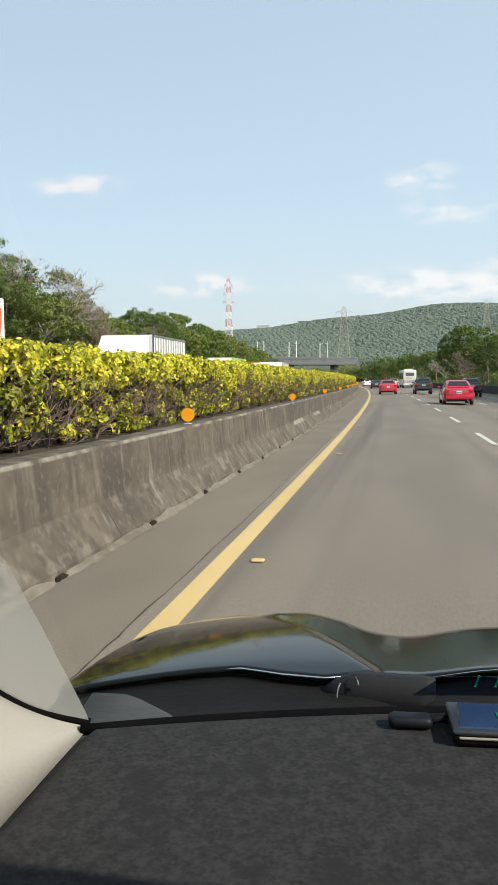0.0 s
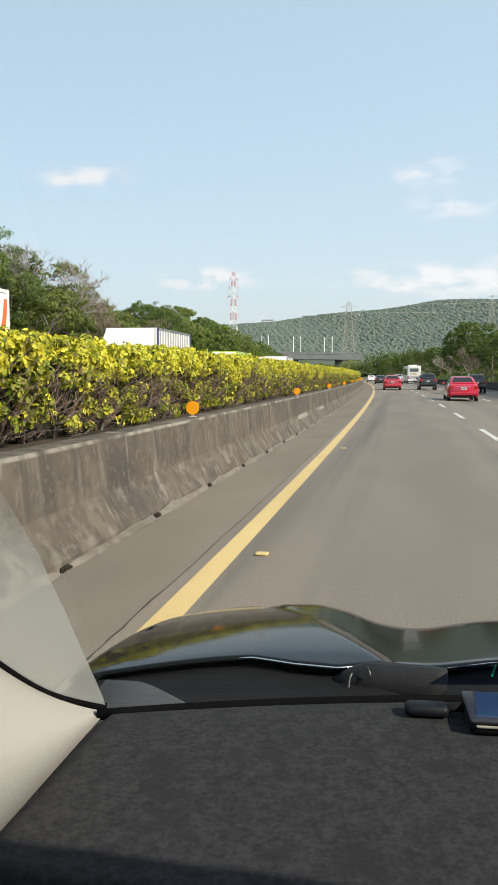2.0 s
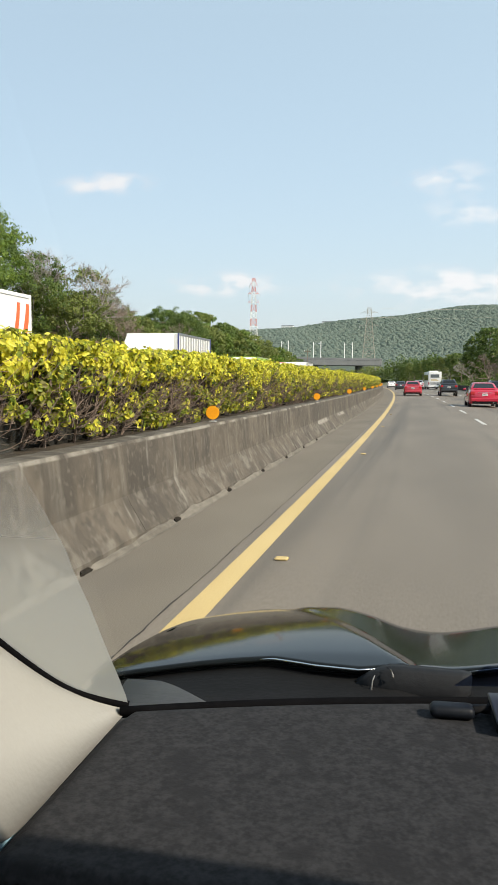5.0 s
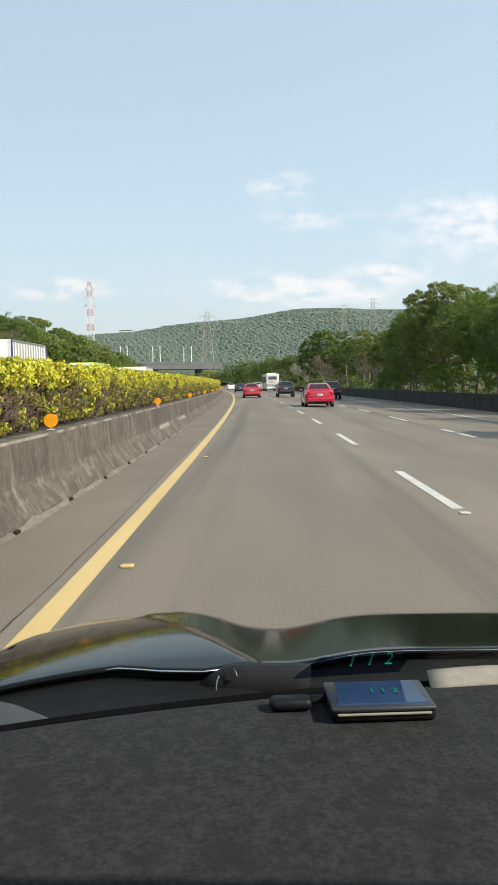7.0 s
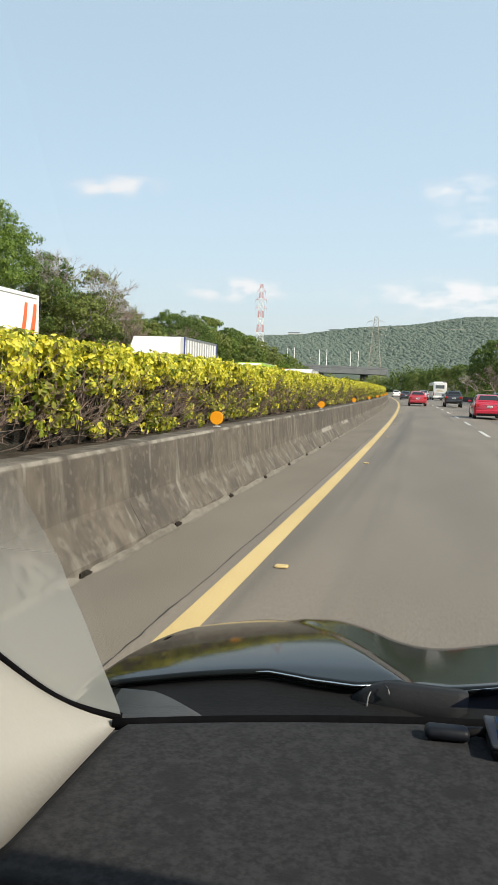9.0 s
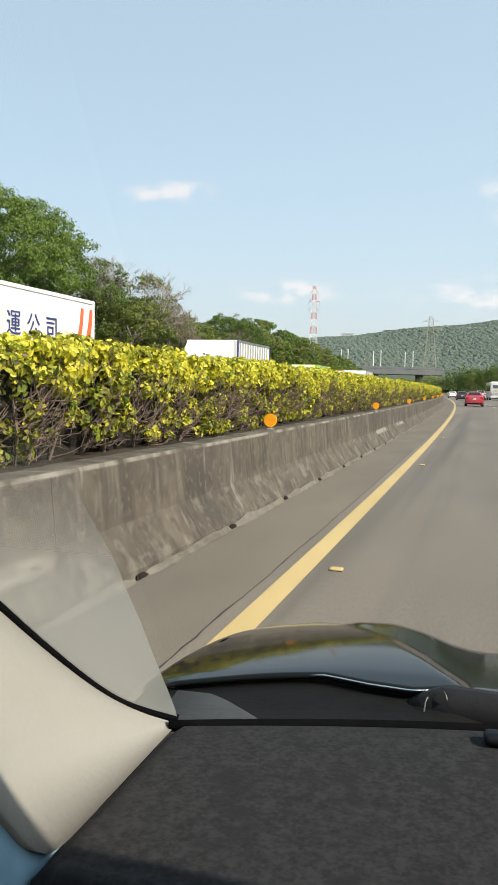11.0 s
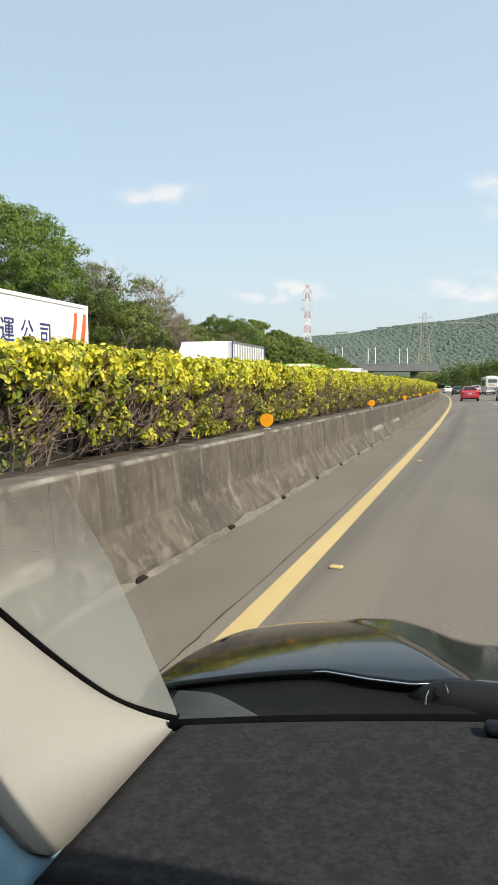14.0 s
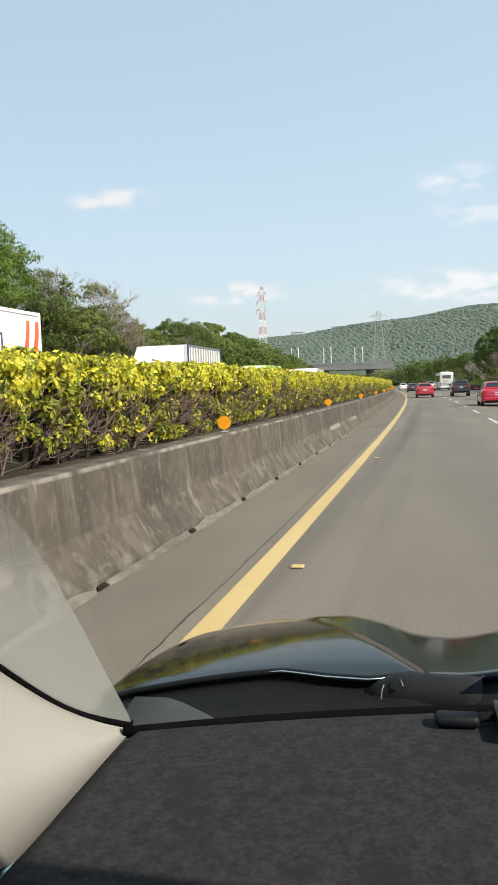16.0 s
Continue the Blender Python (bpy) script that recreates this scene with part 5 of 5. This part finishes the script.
    for sx in (-1, 1):
        for t0, t1 in ((0.14, 0.45), (0.49, 0.86)):
            lo0, lo1 = (sx * 0.80, y0 + (y3 - y0) * t0, deck - 0.04), (sx * 0.79, y0 + (y3 - y0) * t1, 0.98 + h)
            hi0, hi1 = (sx * 0.62, y1 + (y2 - y1) * t0, top), (sx * 0.62, y1 + (y2 - y1) * t1, top)
            pane("side_window", [mixp(lo0, hi0, 0.2), mixp(lo1, hi1, 0.2), mixp(lo1, hi1, 0.86), mixp(lo0, hi0, 0.86)])
    E_, F_, G_, H_ = (-0.78, y3, 0.95 + h), (0.78, y3, 0.95 + h), (0.62, y2, top), (-0.62, y2, top)
    pane("windscreen", [mixp(mixp(E_, F_, 0.08), mixp(H_, G_, 0.08), 0.12), mixp(mixp(E_, F_, 0.92), mixp(H_, G_, 0.92), 0.12), mixp(mixp(E_, F_, 0.9), mixp(H_, G_, 0.9), 0.9), mixp(mixp(E_, F_, 0.1), mixp(H_, G_, 0.1), 0.9)])
    for sx in (-1, 1):
        part("tail_light", box(sx * 0.70 - 0.13, sx * 0.70 + 0.13, -0.015, 0.14, 0.74 + h, 0.93 + h, 0.03, 2), "tail", root, "red tail light")
        part("door_mirror", box(sx * 0.98 - 0.09, sx * 0.98 + 0.09, 2.75, 2.87, 0.98 + h, 1.10 + h, 0.03, 2), paint, root)
        for wy in (0.85, 3.55):
            wheel_at(root, sx * 0.80, wy, 0.36 if suv else 0.32)
        part("exhaust", tube([(sx * 0.5, -0.03, 0.28 + h * 0.6), (sx * 0.5, 0.2, 0.28 + h * 0.6)], [0.04, 0.04], 8), "chrome", root)
    part("rear_bumper", box(-0.8, 0.8, -0.05, 0.2, 0.34 + h, 0.56 + h, 0.05, 3), paint, root)
    part("bumper_skirt", box(-0.7, 0.7, -0.03, 0.25, 0.22 + h, 0.35 + h, 0.03, 2), "black", root)
    plate = part("number_plate", box(-0.16, 0.16, -0.022, 0.0, 0.68 + h, 0.81 + h, 0.006, 1), "plate", root, "white number plate with dark bars")
    for k in range(5):
        part("plate_bar", box(-0.13 + 0.056 * k, -0.094 + 0.056 * k, -0.026, -0.021, 0.71 + h, 0.78 + h), "bar", plate)
    part("boot_trim", box(-0.4, 0.4, -0.016, 0.02, 0.85 + h, 0.875 + h, 0.006, 1), "chrome", root)
    if suv:
        for sx in (-1, 1):
            part("roof_rail", tube([(sx * 0.56, 0.6, 1.67), (sx * 0.57, 0.8, 1.72), (sx * 0.57, 2.1, 1.72), (sx * 0.56, 2.3, 1.67)], [0.018] * 4, 6), "chrome", root)
    else:
        part("boot_spoiler", box(-0.62, 0.62, 0.30, 0.46, deck - 0.01, deck + 0.05, 0.02, 2), paint, root)
    if spare:
        part("spare_wheel", disc(0.33, 0.2, 20), "car_white", root, "covered spare wheel on the tailgate", m=pose(0, -0.12, 0.98))
    return root


def coach():
    root = thing("coach", None, "white motor coach with a large rear window", "bus")
    b = box(-1.25, 1.25, 0, 11.5, 0.45, 3.45, 0.16, 4)
    part("body", b, "car_white", root, smooth=True)
    part("rear_window", box(-0.85, 0.85, -0.012, 0.05, 2.25, 2.95, 0.08, 3), "coach_glass", root, "dark rear window")
    part("rear_panel", box(-1.0, 1.0, -0.014, 0.05, 0.95, 1.55, 0.05, 2), "car_white", root, "white ventilated engine cover")
    for z in (1.72, 1.90):
        part("letter_bar", box(-0.7, 0.7 - (z - 1.72) * 2, -0.012, 0.01, z, z + 0.09), "coach_letter", root, "ochre bar of lettering")
    for k in range(6):
        part("louvre", box(-0.9, 0.9, -0.03, -0.012, 1.0 + 0.09 * k, 1.04 + 0.09 * k), "rim", root)
    part("rear_bumper", box(-1.22, 1.22, -0.08, 0.2, 0.45, 0.75, 0.06, 3), "car_white", root)
    for sx in (-1, 1):
        part("tail_light", box(sx * 1.1 - 0.08, sx * 1.1 + 0.08, -0.02, 0.06, 0.95, 1.5, 0.03, 2), "tail", root)
        part("side_window", box(sx * 1.252 - 0.006, sx * 1.252 + 0.006, 0.6, 10.8, 1.75, 2.85, 0.005, 1), "glass", root)
        for wy in (2.6, 9.2):
            wheel_at(root, sx * 1.1, wy, 0.5, 0.3)
    part("roof_unit", box(-0.8, 0.8, 3, 6, 3.4, 3.62, 0.08, 2), "car_white", root)
    plate = part("number_plate", box(-0.26, 0.26, -0.1, -0.07, 0.55, 0.7), "plate", root)
    part("plate_bar", box(-0.2, 0.2, -0.106, -0.1, 0.59, 0.66), "bar", plate)
    return root


def lorry(label, length, box_paint, top_band=None, stripes=False, letters=False, ribs=False, height=3.75):
    """An oncoming box lorry: its cab faces -y. The side that looks to the median is at +x."""
    root = thing("lorry", None, label, "lorry", "oncoming lorries")
    b = loft([[(-1.12, 0.0, 0.6), (1.12, 0.0, 0.6), (1.15, 0.04, 1.5), (1.02, 0.32, 2.62), (-1.02, 0.32, 2.62), (-1.15, 0.04, 1.5)], [(-1.15, 1.9, 0.6), (1.15, 1.9, 0.6), (1.17, 1.9, 1.5), (1.12, 1.9, 2.68), (-1.12, 1.9, 2.68), (-1.17, 1.9, 1.5)]])
    bmesh.ops.bevel(b, geom=b.edges[:], offset=0.06, segments=2, affect="EDGES")
    cab = part("cab", b, "car_white", root, "white cab", smooth=True)
    part("windscreen", loft([[(-0.98, -0.0, 1.62), (0.98, -0.0, 1.62), (0.9, 0.26, 2.45), (-0.9, 0.26, 2.45)], [(-0.98, 0.1, 1.62), (0.98, 0.1, 1.62), (0.9, 0.36, 2.45), (-0.9, 0.36, 2.45)]]), "glass", cab)
    for sx in (-1, 1):
        part("side_window", box(sx * 1.15 - 0.03, sx * 1.15 + 0.03, 0.5, 1.35, 1.6, 2.35, 0.02, 1), "glass", cab)
        part("mirror", box(sx * 1.3 - 0.08, sx * 1.3 + 0.08, 0.0, 0.12, 1.75, 2.3, 0.03, 2), "black", cab)
        part("headlight", box(sx * 0.9 - 0.15, sx * 0.9 + 0.15, -0.03, 0.05, 0.85, 1.05, 0.03, 2), "plate", cab)
    part("bumper", box(-1.15, 1.15, -0.08, 0.15, 0.42, 0.7, 0.05, 2), "rim", root)
    part("chassis", box(-0.5, 0.5, 0.4, length, 0.55, 0.85), "black", root)
    deflector = loft([[(-1.0, 0.5, 2.62), (1.0, 0.5, 2.62), (1.0, 0.6, 2.66), (-1.0, 0.6, 2.66)], [(-1.1, 1.8, 2.62), (1.1, 1.8, 2.62), (1.1, 1.8, height - 0.06), (-1.1, 1.8, height - 0.06)]])
    part("wind_deflector", deflector, "car_white", root)
    body = part("cargo_box", box(-1.22, 1.22, 2.0, length, 0.95, height, 0.04, 2), box_paint, root, "large cargo box")
    for z in (0.98, height - 0.05):
        part("box_rail", box(1.215, 1.245, 2.0, length, z - 0.05, z + 0.05, 0.01, 1), "car_white" if letters else "rim", body)
    for y in (2.05, length - 0.05):
        part("corner_post", box(1.2, 1.25, y - 0.06, y + 0.06, 0.95, height, 0.01, 1), "blue" if ribs else ("car_white" if letters else "rim"), body)
    if ribs:
        for k in range(int((length - 2.4) / 0.45)):
            part("rib", box(1.218, 1.262, 2.3 + 0.45 * k, 2.38 + 0.45 * k, 1.05, height - 0.12), "car_silver", body)
    if top_band:
        part("colour_band", box(-1.235, 1.235, 1.98, length + 0.01, height - 0.62, height + 0.012, 0.03, 1), top_band, body, "lime green upper band")
        for k in range(9):
            part("rib", box(1.235, 1.26, 2.2 + (length - 2.4) * k / 8, 2.26 + (length - 2.4) * k / 8, height - 0.6, height), "lime", body)
    if stripes:
        for start, wide in ((0.10, 0.30), (0.62, 0.26)):
            rows = []
            for k in range(11):     # a band that sweeps up in a curve
                t = k / 10
                y, z = length - start - 0.95 * (1 - t) ** 2, 1.35 + (height - 1.6) * t
                w = wide * (1.25 - 0.75 * t)
                rows.append([(1.226, y - w, z), (1.226, y, z), (1.238, y, z), (1.238, y - w, z)])
            part("stripe", loft(rows), "orange_red", body, "curved orange-red stripe")
    if letters:
        for k, ch in enumerate("貨運公司"):
            cu = bpy.data.curves.new("letter", "FONT")
            cu.body, cu.size, cu.extrude, cu.align_x = ch, 0.62, 0.004, "CENTER"
            cu.materials.append(M["blue"])
            ob = new("letter", cu)
            ob.parent = body
            ob.matrix_basis = pose(1.235, length - 2.3 - 0.86 * (3 - k), height - 1.12, 90, 0, 90)
        for k in range(2):
            y = length - 6.4 + 0.98 * k
            b = bmesh.new()
            for z, w in ((0.0, 0.42), (0.17, 0.5), (0.34, 0.38), (0.5, 0.46)):
                box(1.226, 1.238, y - w / 2, y + w / 2, height - 1.12 + z, height - 1.05 + z, bm=b)
            part("letter_bars", b, "blue", body, "plain dark blue bars")
    for sx in (-1, 1):
        for wy in (0.95, length - 1.3, length - 2.3):
            wheel_at(root, sx * 1.02, wy, 0.48, 0.3)
    return root


def traffic():
    c = car_model("car_red", False, "bright red saloon car with a boot spoiler")
    c.matrix_world = along(4.05, 50, fall(4.0))
    c = car_model("car_wine", False, "dull red saloon car driving in the inner lane")
    c.matrix_world = along(0.45, 84, 0)
    c = car_model("car_dark", True, "black sport utility car with chrome roof rails")
    c.matrix_world = along(4.1, 86, fall(4.1))
    c = car_model("car_dark", True, "dark grey sport utility car in the outer lane")
    c.matrix_world = along(7.7, 76, fall(7.7))
    c = car_model("car_dark", False, "dark saloon car far ahead in the inner lane")
    c.matrix_world = along(0.4, 138, 0)
    c = car_model("car_silver", True, "silver off-road car with a covered spare wheel", True)
    c.matrix_world = along(4.0, 150, fall(4))
    c = car_model("car_white", False, "white saloon car far ahead in the inner lane")
    c.matrix_world = along(0.4, 185, 0)
    coach().matrix_world = along(7.7, 162, fall(7.7))
    a = lorry("white box lorry with blue lettering and orange-red stripes", 8.6, "car_white", stripes=True, letters=True)
    a.matrix_world = along(-11.6, 12.0, -0.02)
    a = lorry("white lorry with a lime green band on its box", 9.5, "car_white", top_band="lime", height=3.7)
    a.matrix_world = along(-15.4, 74, -0.02)
    a = lorry("white box lorry with ribbed sides and blue corner posts", 8.0, "car_white", ribs=True, height=3.6)
    a.matrix_world = along(-11.8, 33.5, -0.02)
    a = lorry("plain white box lorry far off on the oncoming carriageway", 8.0, "car_white", height=3.4)
    a.matrix_world = along(-11.5, 82, -0.02)
    a = lorry("lorry with an orange-red container box", 9.0, "orange_red", height=3.7)
    a.matrix_world = along(-15.2, 96, -0.02)


traffic()


# ---- roadside and distance ----
def roadside_wall():
    root = thing("roadside_wall", None, "low dark weathered wall along the outer shoulder", "wall", kind="structure")
    first = part("wall_panel", box(-0.15, 0.15, 0.01, 5.99, -0.4, 0.95, 0.02, 1), "dark_wall", root)
    first.matrix_world = along(13.0, -12, fall(13))
    for k in range(1, 60):
        c = first.copy()
        scene.collection.objects.link(c)
        c.matrix_world = along(13.0, -12 + 6 * k, fall(13))


roadside_wall()


def strut(b, p, q, r):
    tube([p, q], [r, r], 4, b, cap=False)


def pylon(label, height, half, paints, arms):
    """A lattice mast: four legs, crossed braces and arms; paints alternate up the mast."""
    root = thing("pylon", None, label, "pylon")
    levels = 15
    zs = [height * (1 - (1 - k / levels) ** 1.25) for k in range(levels + 1)]

    def w(z):
        return half * (1 - 0.86 * (z / height) ** 0.75) + 0.35
    for k in range(levels):
        z0, z1 = zs[k], zs[k + 1]
        b = bmesh.new()
        c0 = [(sx * w(z0), sy * w(z0), z0) for sx, sy in ((-1, -1), (1, -1), (1, 1), (-1, 1))]
        c1 = [(sx * w(z1), sy * w(z1), z1) for sx, sy in ((-1, -1), (1, -1), (1, 1), (-1, 1))]
        r = (0.22 if half > 5 else 0.2) * (1 - 0.5 * k / levels)
        for i in range(4):
            strut(b, c0[i], c1[i], r * (0.6 if half < 5 else 1.0))
            strut(b, c0[i], c1[(i + 1) % 4], r * 0.55)
            strut(b, c0[(i + 1) % 4], c1[i], r * 0.55)
            strut(b, c1[i], c1[(i + 1) % 4], r * 0.5)
        part("mast_section", b, paints[k % len(paints)], root)
    for z, reach in arms:
        for sx in (-1, 1):
            b = bmesh.new()
            for sy in (-1, 1):
                strut(b, (sx * w(z), sy * w(z), z), (sx * (w(z) + reach), 0, z), 0.09)
                strut(b, (sx * w(z + 1.4), sy * w(z + 1.4), z + 1.6), (sx * (w(z) + reach), 0, z), 0.07)
            part("cross_arm", b, paints[-1], root)
            part("insulator", tube([(sx * (w(z) + reach), 0, z), (sx * (w(z) + reach), 0, z - 1.6)], [0.16, 0.16], 6), "steel", root)
    return root


def at_bearing(u, y, z=-0.4):
    """A far place that many units of bearing to the side of straight ahead."""
    return pose(u * y, y, z)


pylon("grey steel lattice pylon with short cross arms", 58, 7.0, ["pylon_steel"], [(54, 5), (49, 6), (44, 5)]).matrix_world = at_bearing(-0.066, 640)
pylon("red and white banded lattice pylon", 62, 3.2, ["white_paint", "white_paint", "hazed_red", "white_paint", "hazed_red"], [(58, 1.6), (53, 2.2), (48, 2.2)]).matrix_world = at_bearing(-0.208, 480)
pylon("distant grey lattice pylon on the wooded hill", 46, 6, ["pylon_steel"], [(44, 5), (38, 6), (32, 5)]).matrix_world = at_bearing(0.10, 1120, 60)
pylon("distant grey lattice pylon on the wooded hill", 46, 6, ["pylon_steel"], [(44, 5), (38, 6), (32, 5)]).matrix_world = at_bearing(0.135, 1180, 74)


def cables():
    for k, z in enumerate((57, 50)):
        b = bmesh.new()
        p, q = Vector((-0.068 * 640 + 9, 640, z)), Vector((0.30 * 900, 900, z + 42))
        pts = [p.lerp(q, t) - Vector((0, 0, 4 * 9 * t * (1 - t))) for t in np.linspace(0, 1, 16)]
        tube(pts, [0.06] * 16, 4, b, cap=False)
        tagged(part("power_line", b, "pylon_steel"), "thin grey overhead power line", "power line")


cables()


def viaduct():
    root = thing("viaduct", None, "grey concrete railway viaduct crossing beyond the bend", "viaduct")
    x0, x1, y0, y1 = -112.0, -26.0, 410.0, 465.0
    ang = math.degrees(math.atan2(y1 - y0, x1 - x0))
    L = math.hypot(x1 - x0, y1 - y0)
    root.matrix_world = pose(x0, y0, 0, 0, 0, ang)
    part("deck", box(0, L, -5.5, 5.5, 9.6, 12.6, 0.3, 1), "viaduct", root)
    for sy in (-1, 1):
        part("parapet", box(0, L, sy * 5.3 - 0.2, sy * 5.3 + 0.2, 12.6, 13.8, 0.05, 1), "viaduct", root)
    for k in range(4):
        part("pier", box(8 + 27 * k, 11 + 27 * k, -2, 2, -0.5, 9.7, 0.3, 1), "viaduct", root)
    for k in range(5):
        for sy in (-1, 1):
            mast = part("catenary_mast", tube([(8 + 19 * k, sy * 4.6, 12.6), (8 + 19 * k, sy * 4.6, 22.5)], [0.24, 0.2], 6), "white_paint", root)
            part("mast_arm", tube([(8 + 19 * k, sy * 4.6, 21), (8 + 19 * k, sy * 1.6, 21.6)], [0.1, 0.1], 5), "white_paint", mast)
    return root


viaduct()


def street_pole(label, x, y, h):
    root = thing("utility_pole", along(x, y, -0.45), label, "utility pole", "poles beside the motorway")
    part("shaft", tube([(0, 0, 0), (0, 0, h)], [0.12, 0.08], 8), "bark", root)
    part("cross_bar", box(-0.9, 0.9, -0.06, 0.06, h - 0.8, h - 0.65), "bark", root)
    for k in (-0.8, 0, 0.8):
        part("insulator", tube([(k, 0, h - 0.65), (k, 0, h - 0.35)], [0.07, 0.05], 6), "white_paint", root)
    return root


street_pole("tall grey utility pole in front of the trees", 17.0, 104, 8.0)
street_pole("tall grey utility pole in front of the trees", 17.0, 84, 8.5)
street_pole("slender grey pole beside the far bend", -21.0, 235, 11.0)


def hill_height(u, y):
    us = [-1.2, -0.6, -0.36, -0.27, -0.2, -0.13, -0.06, 0.0, 0.05, 0.10, 0.16, 0.24, 0.34, 0.5, 0.8, 1.2]
    vs = [0.02, 0.035, 0.045, 0.056, 0.064, 0.071, 0.076, 0.082, 0.088, 0.0905, 0.088, 0.080, 0.07, 0.055, 0.04, 0.02]
    return float(np.interp(u, us, vs)) * 1500 * math.exp(-((y - 1500) / 420) ** 2)


def hill():
    """A long wooded hill, whose surface is the uneven canopy of the trees on it."""
    rng = np.random.default_rng(21)
    us = np.concatenate([np.linspace(-1.2, -0.6, 40)[:-1], np.linspace(-0.6, 0.6, 260), np.linspace(0.6, 1.2, 40)[1:]])
    ys = np.concatenate([np.linspace(820, 1000, 20)[:-1], np.linspace(1000, 1560, 70), np.linspace(1580, 2300, 10)])
    U, Y = np.meshgrid(us, ys)
    ridge = np.vectorize(hill_height)(U, Y)
    X = U * 1500
    roll = 9 * np.sin(X * 0.011 + 1.0 + 0.7 * np.sin(Y * 0.006)) * np.sin(Y * 0.009 + 0.5) + 5 * np.sin(X * 0.031 + Y * 0.017)
    crowns = rng.random(U.shape) ** 1.4 * 7.0
    soft = (crowns + np.roll(crowns, 1, 0) + np.roll(crowns, 1, 1) + np.roll(crowns, 1, (0, 1))) / 4
    Z = ridge + roll * np.clip(ridge / 60, 0, 1) * 0.35 + 0.3 * crowns + 0.3 * soft - 7.0
    n = len(us)
    verts = np.stack([X + rng.normal(size=X.shape) * 0.8, Y, Z], -1).reshape(-1, 3).tolist()
    i = (np.arange(len(ys) - 1)[:, None] * n + np.arange(n - 1)[None, :]).reshape(-1)
    faces = np.stack([i, i + 1, i + n + 1, i + n], 1).tolist()
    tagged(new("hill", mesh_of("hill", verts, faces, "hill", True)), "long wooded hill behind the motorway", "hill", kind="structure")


hill()


def hill_canopy():
    """The crowns of the trees on the hill: a mass of small uneven domes."""
    rng = np.random.default_rng(77)
    n = 64000
    u, y = rng.uniform(-0.47, 0.36, n), 1010 + 530 * rng.random(n)
    x = u * 1500
    ridge = np.array([hill_height(a, b) for a, b in zip(u, y)])
    roll = 9 * np.sin(x * 0.011 + 1.0 + 0.7 * np.sin(y * 0.006)) * np.sin(y * 0.009 + 0.5) + 5 * np.sin(x * 0.031 + y * 0.017)
    z = ridge + roll * np.clip(ridge / 60, 0, 1) * 0.35 - 4.3 + rng.normal(size=n) * 0.4
    z = z + 0.8 * np.sin(x * 0.33 + 3 * np.sin(y * 0.05)) * np.sin(y * 0.16 + 2 * np.sin(x * 0.12)) + 0.4 * np.sin(x * 0.71 + y * 0.2)     # taller and lower groups
    r = rng.uniform(1.9, 3.7, n)
    V = np.zeros((n, 13, 3))
    for a in range(6):
        c, sn, jit = math.cos(a * math.pi / 3), math.sin(a * math.pi / 3), rng.uniform(0.8, 1.2, n)
        V[:, a] = np.stack([x + r * jit * c, y + r * jit * sn, z - 0.7 * r], 1)
        V[:, 6 + a] = np.stack([x + 0.72 * r * jit * c, y + 0.72 * r * jit * sn, z + r * rng.uniform(-0.05, 0.15, n)], 1)
    V[:, 12] = np.stack([x, y, z + r * rng.uniform(0.28, 0.42, n)], 1)
    off = np.arange(n) * 13
    rings = []
    for a in range(6):
        k = (a + 1) % 6
        rings += [np.stack([off + a, off + k, off + 6 + k], 1), np.stack([off + a, off + 6 + k, off + 6 + a], 1), np.stack([off + 6 + a, off + 6 + k, off + 12], 1)]
    faces = np.concatenate(rings).tolist()
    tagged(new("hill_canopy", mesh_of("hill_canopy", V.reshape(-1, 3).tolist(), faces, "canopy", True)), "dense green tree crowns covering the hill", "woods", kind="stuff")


hill_canopy()


def far_wood(name, label, spots, leaf, seed, size=0.42):
    rng = np.random.default_rng(seed)
    pos, nor = [], []
    for x, y, r, h in spots:
        for _ in range(10):
            c = np.array([x, y, 0]) + np.array([rng.normal() * r * 0.6, rng.normal() * r * 0.5, h * rng.uniform(0.25, 0.75)])
            d = unit(rng.normal(size=(160, 3)))
            pos.append(c + d * np.array([r * 0.5, r * 0.5, h * 0.28]) * rng.uniform(0.7, 1.1, (160, 1)))
            nor.append(unit(d + rng.normal(size=(160, 3)) * 0.5))
    pos, nor = np.concatenate(pos), np.concatenate(nor)
    tagged(new(name, leaf_mesh(name, pos, nor, rng.uniform(0.6, 1.3, len(pos)) * size, rng, leaf, 0.7)), label, "woods", kind="stuff")


rw = random.Random(12)
far_wood("far_wood", "far green woods beyond the bend", [(-130 + 9.5 * k + rw.uniform(-4, 4), 440 + rw.uniform(0, 90), rw.uniform(5, 8), rw.uniform(6, 10)) for k in range(26)], "leaf_b", 31)
far_wood("far_dark_wood", "far dark green woods beyond the bend", [(-20 + 9 * k + rw.uniform(-4, 4), 380 + rw.uniform(0, 90), rw.uniform(5, 8), rw.uniform(10, 15)) for k in range(20)], "leaf_c", 32)


def water_tank(u, y, z):
    root = thing("hilltop_building", pose(u * y, y, z), "small white building on the hilltop", "building")
    part("wall", box(-11, 11, -5, 5, -6, 5, 0.2, 1), "white_paint", root)
    part("roof", box(-11.6, 11.6, -5.6, 5.6, 5, 6, 0.2, 1), "viaduct", root)
    for k in range(4):
        part("window", box(-8 + 4.5 * k, -6 + 4.5 * k, -5.05, -4.9, 0.5, 2.8), "glass", root)


water_tank(-0.165, 1500, 96)
water_tank(-0.115, 1490, 102)
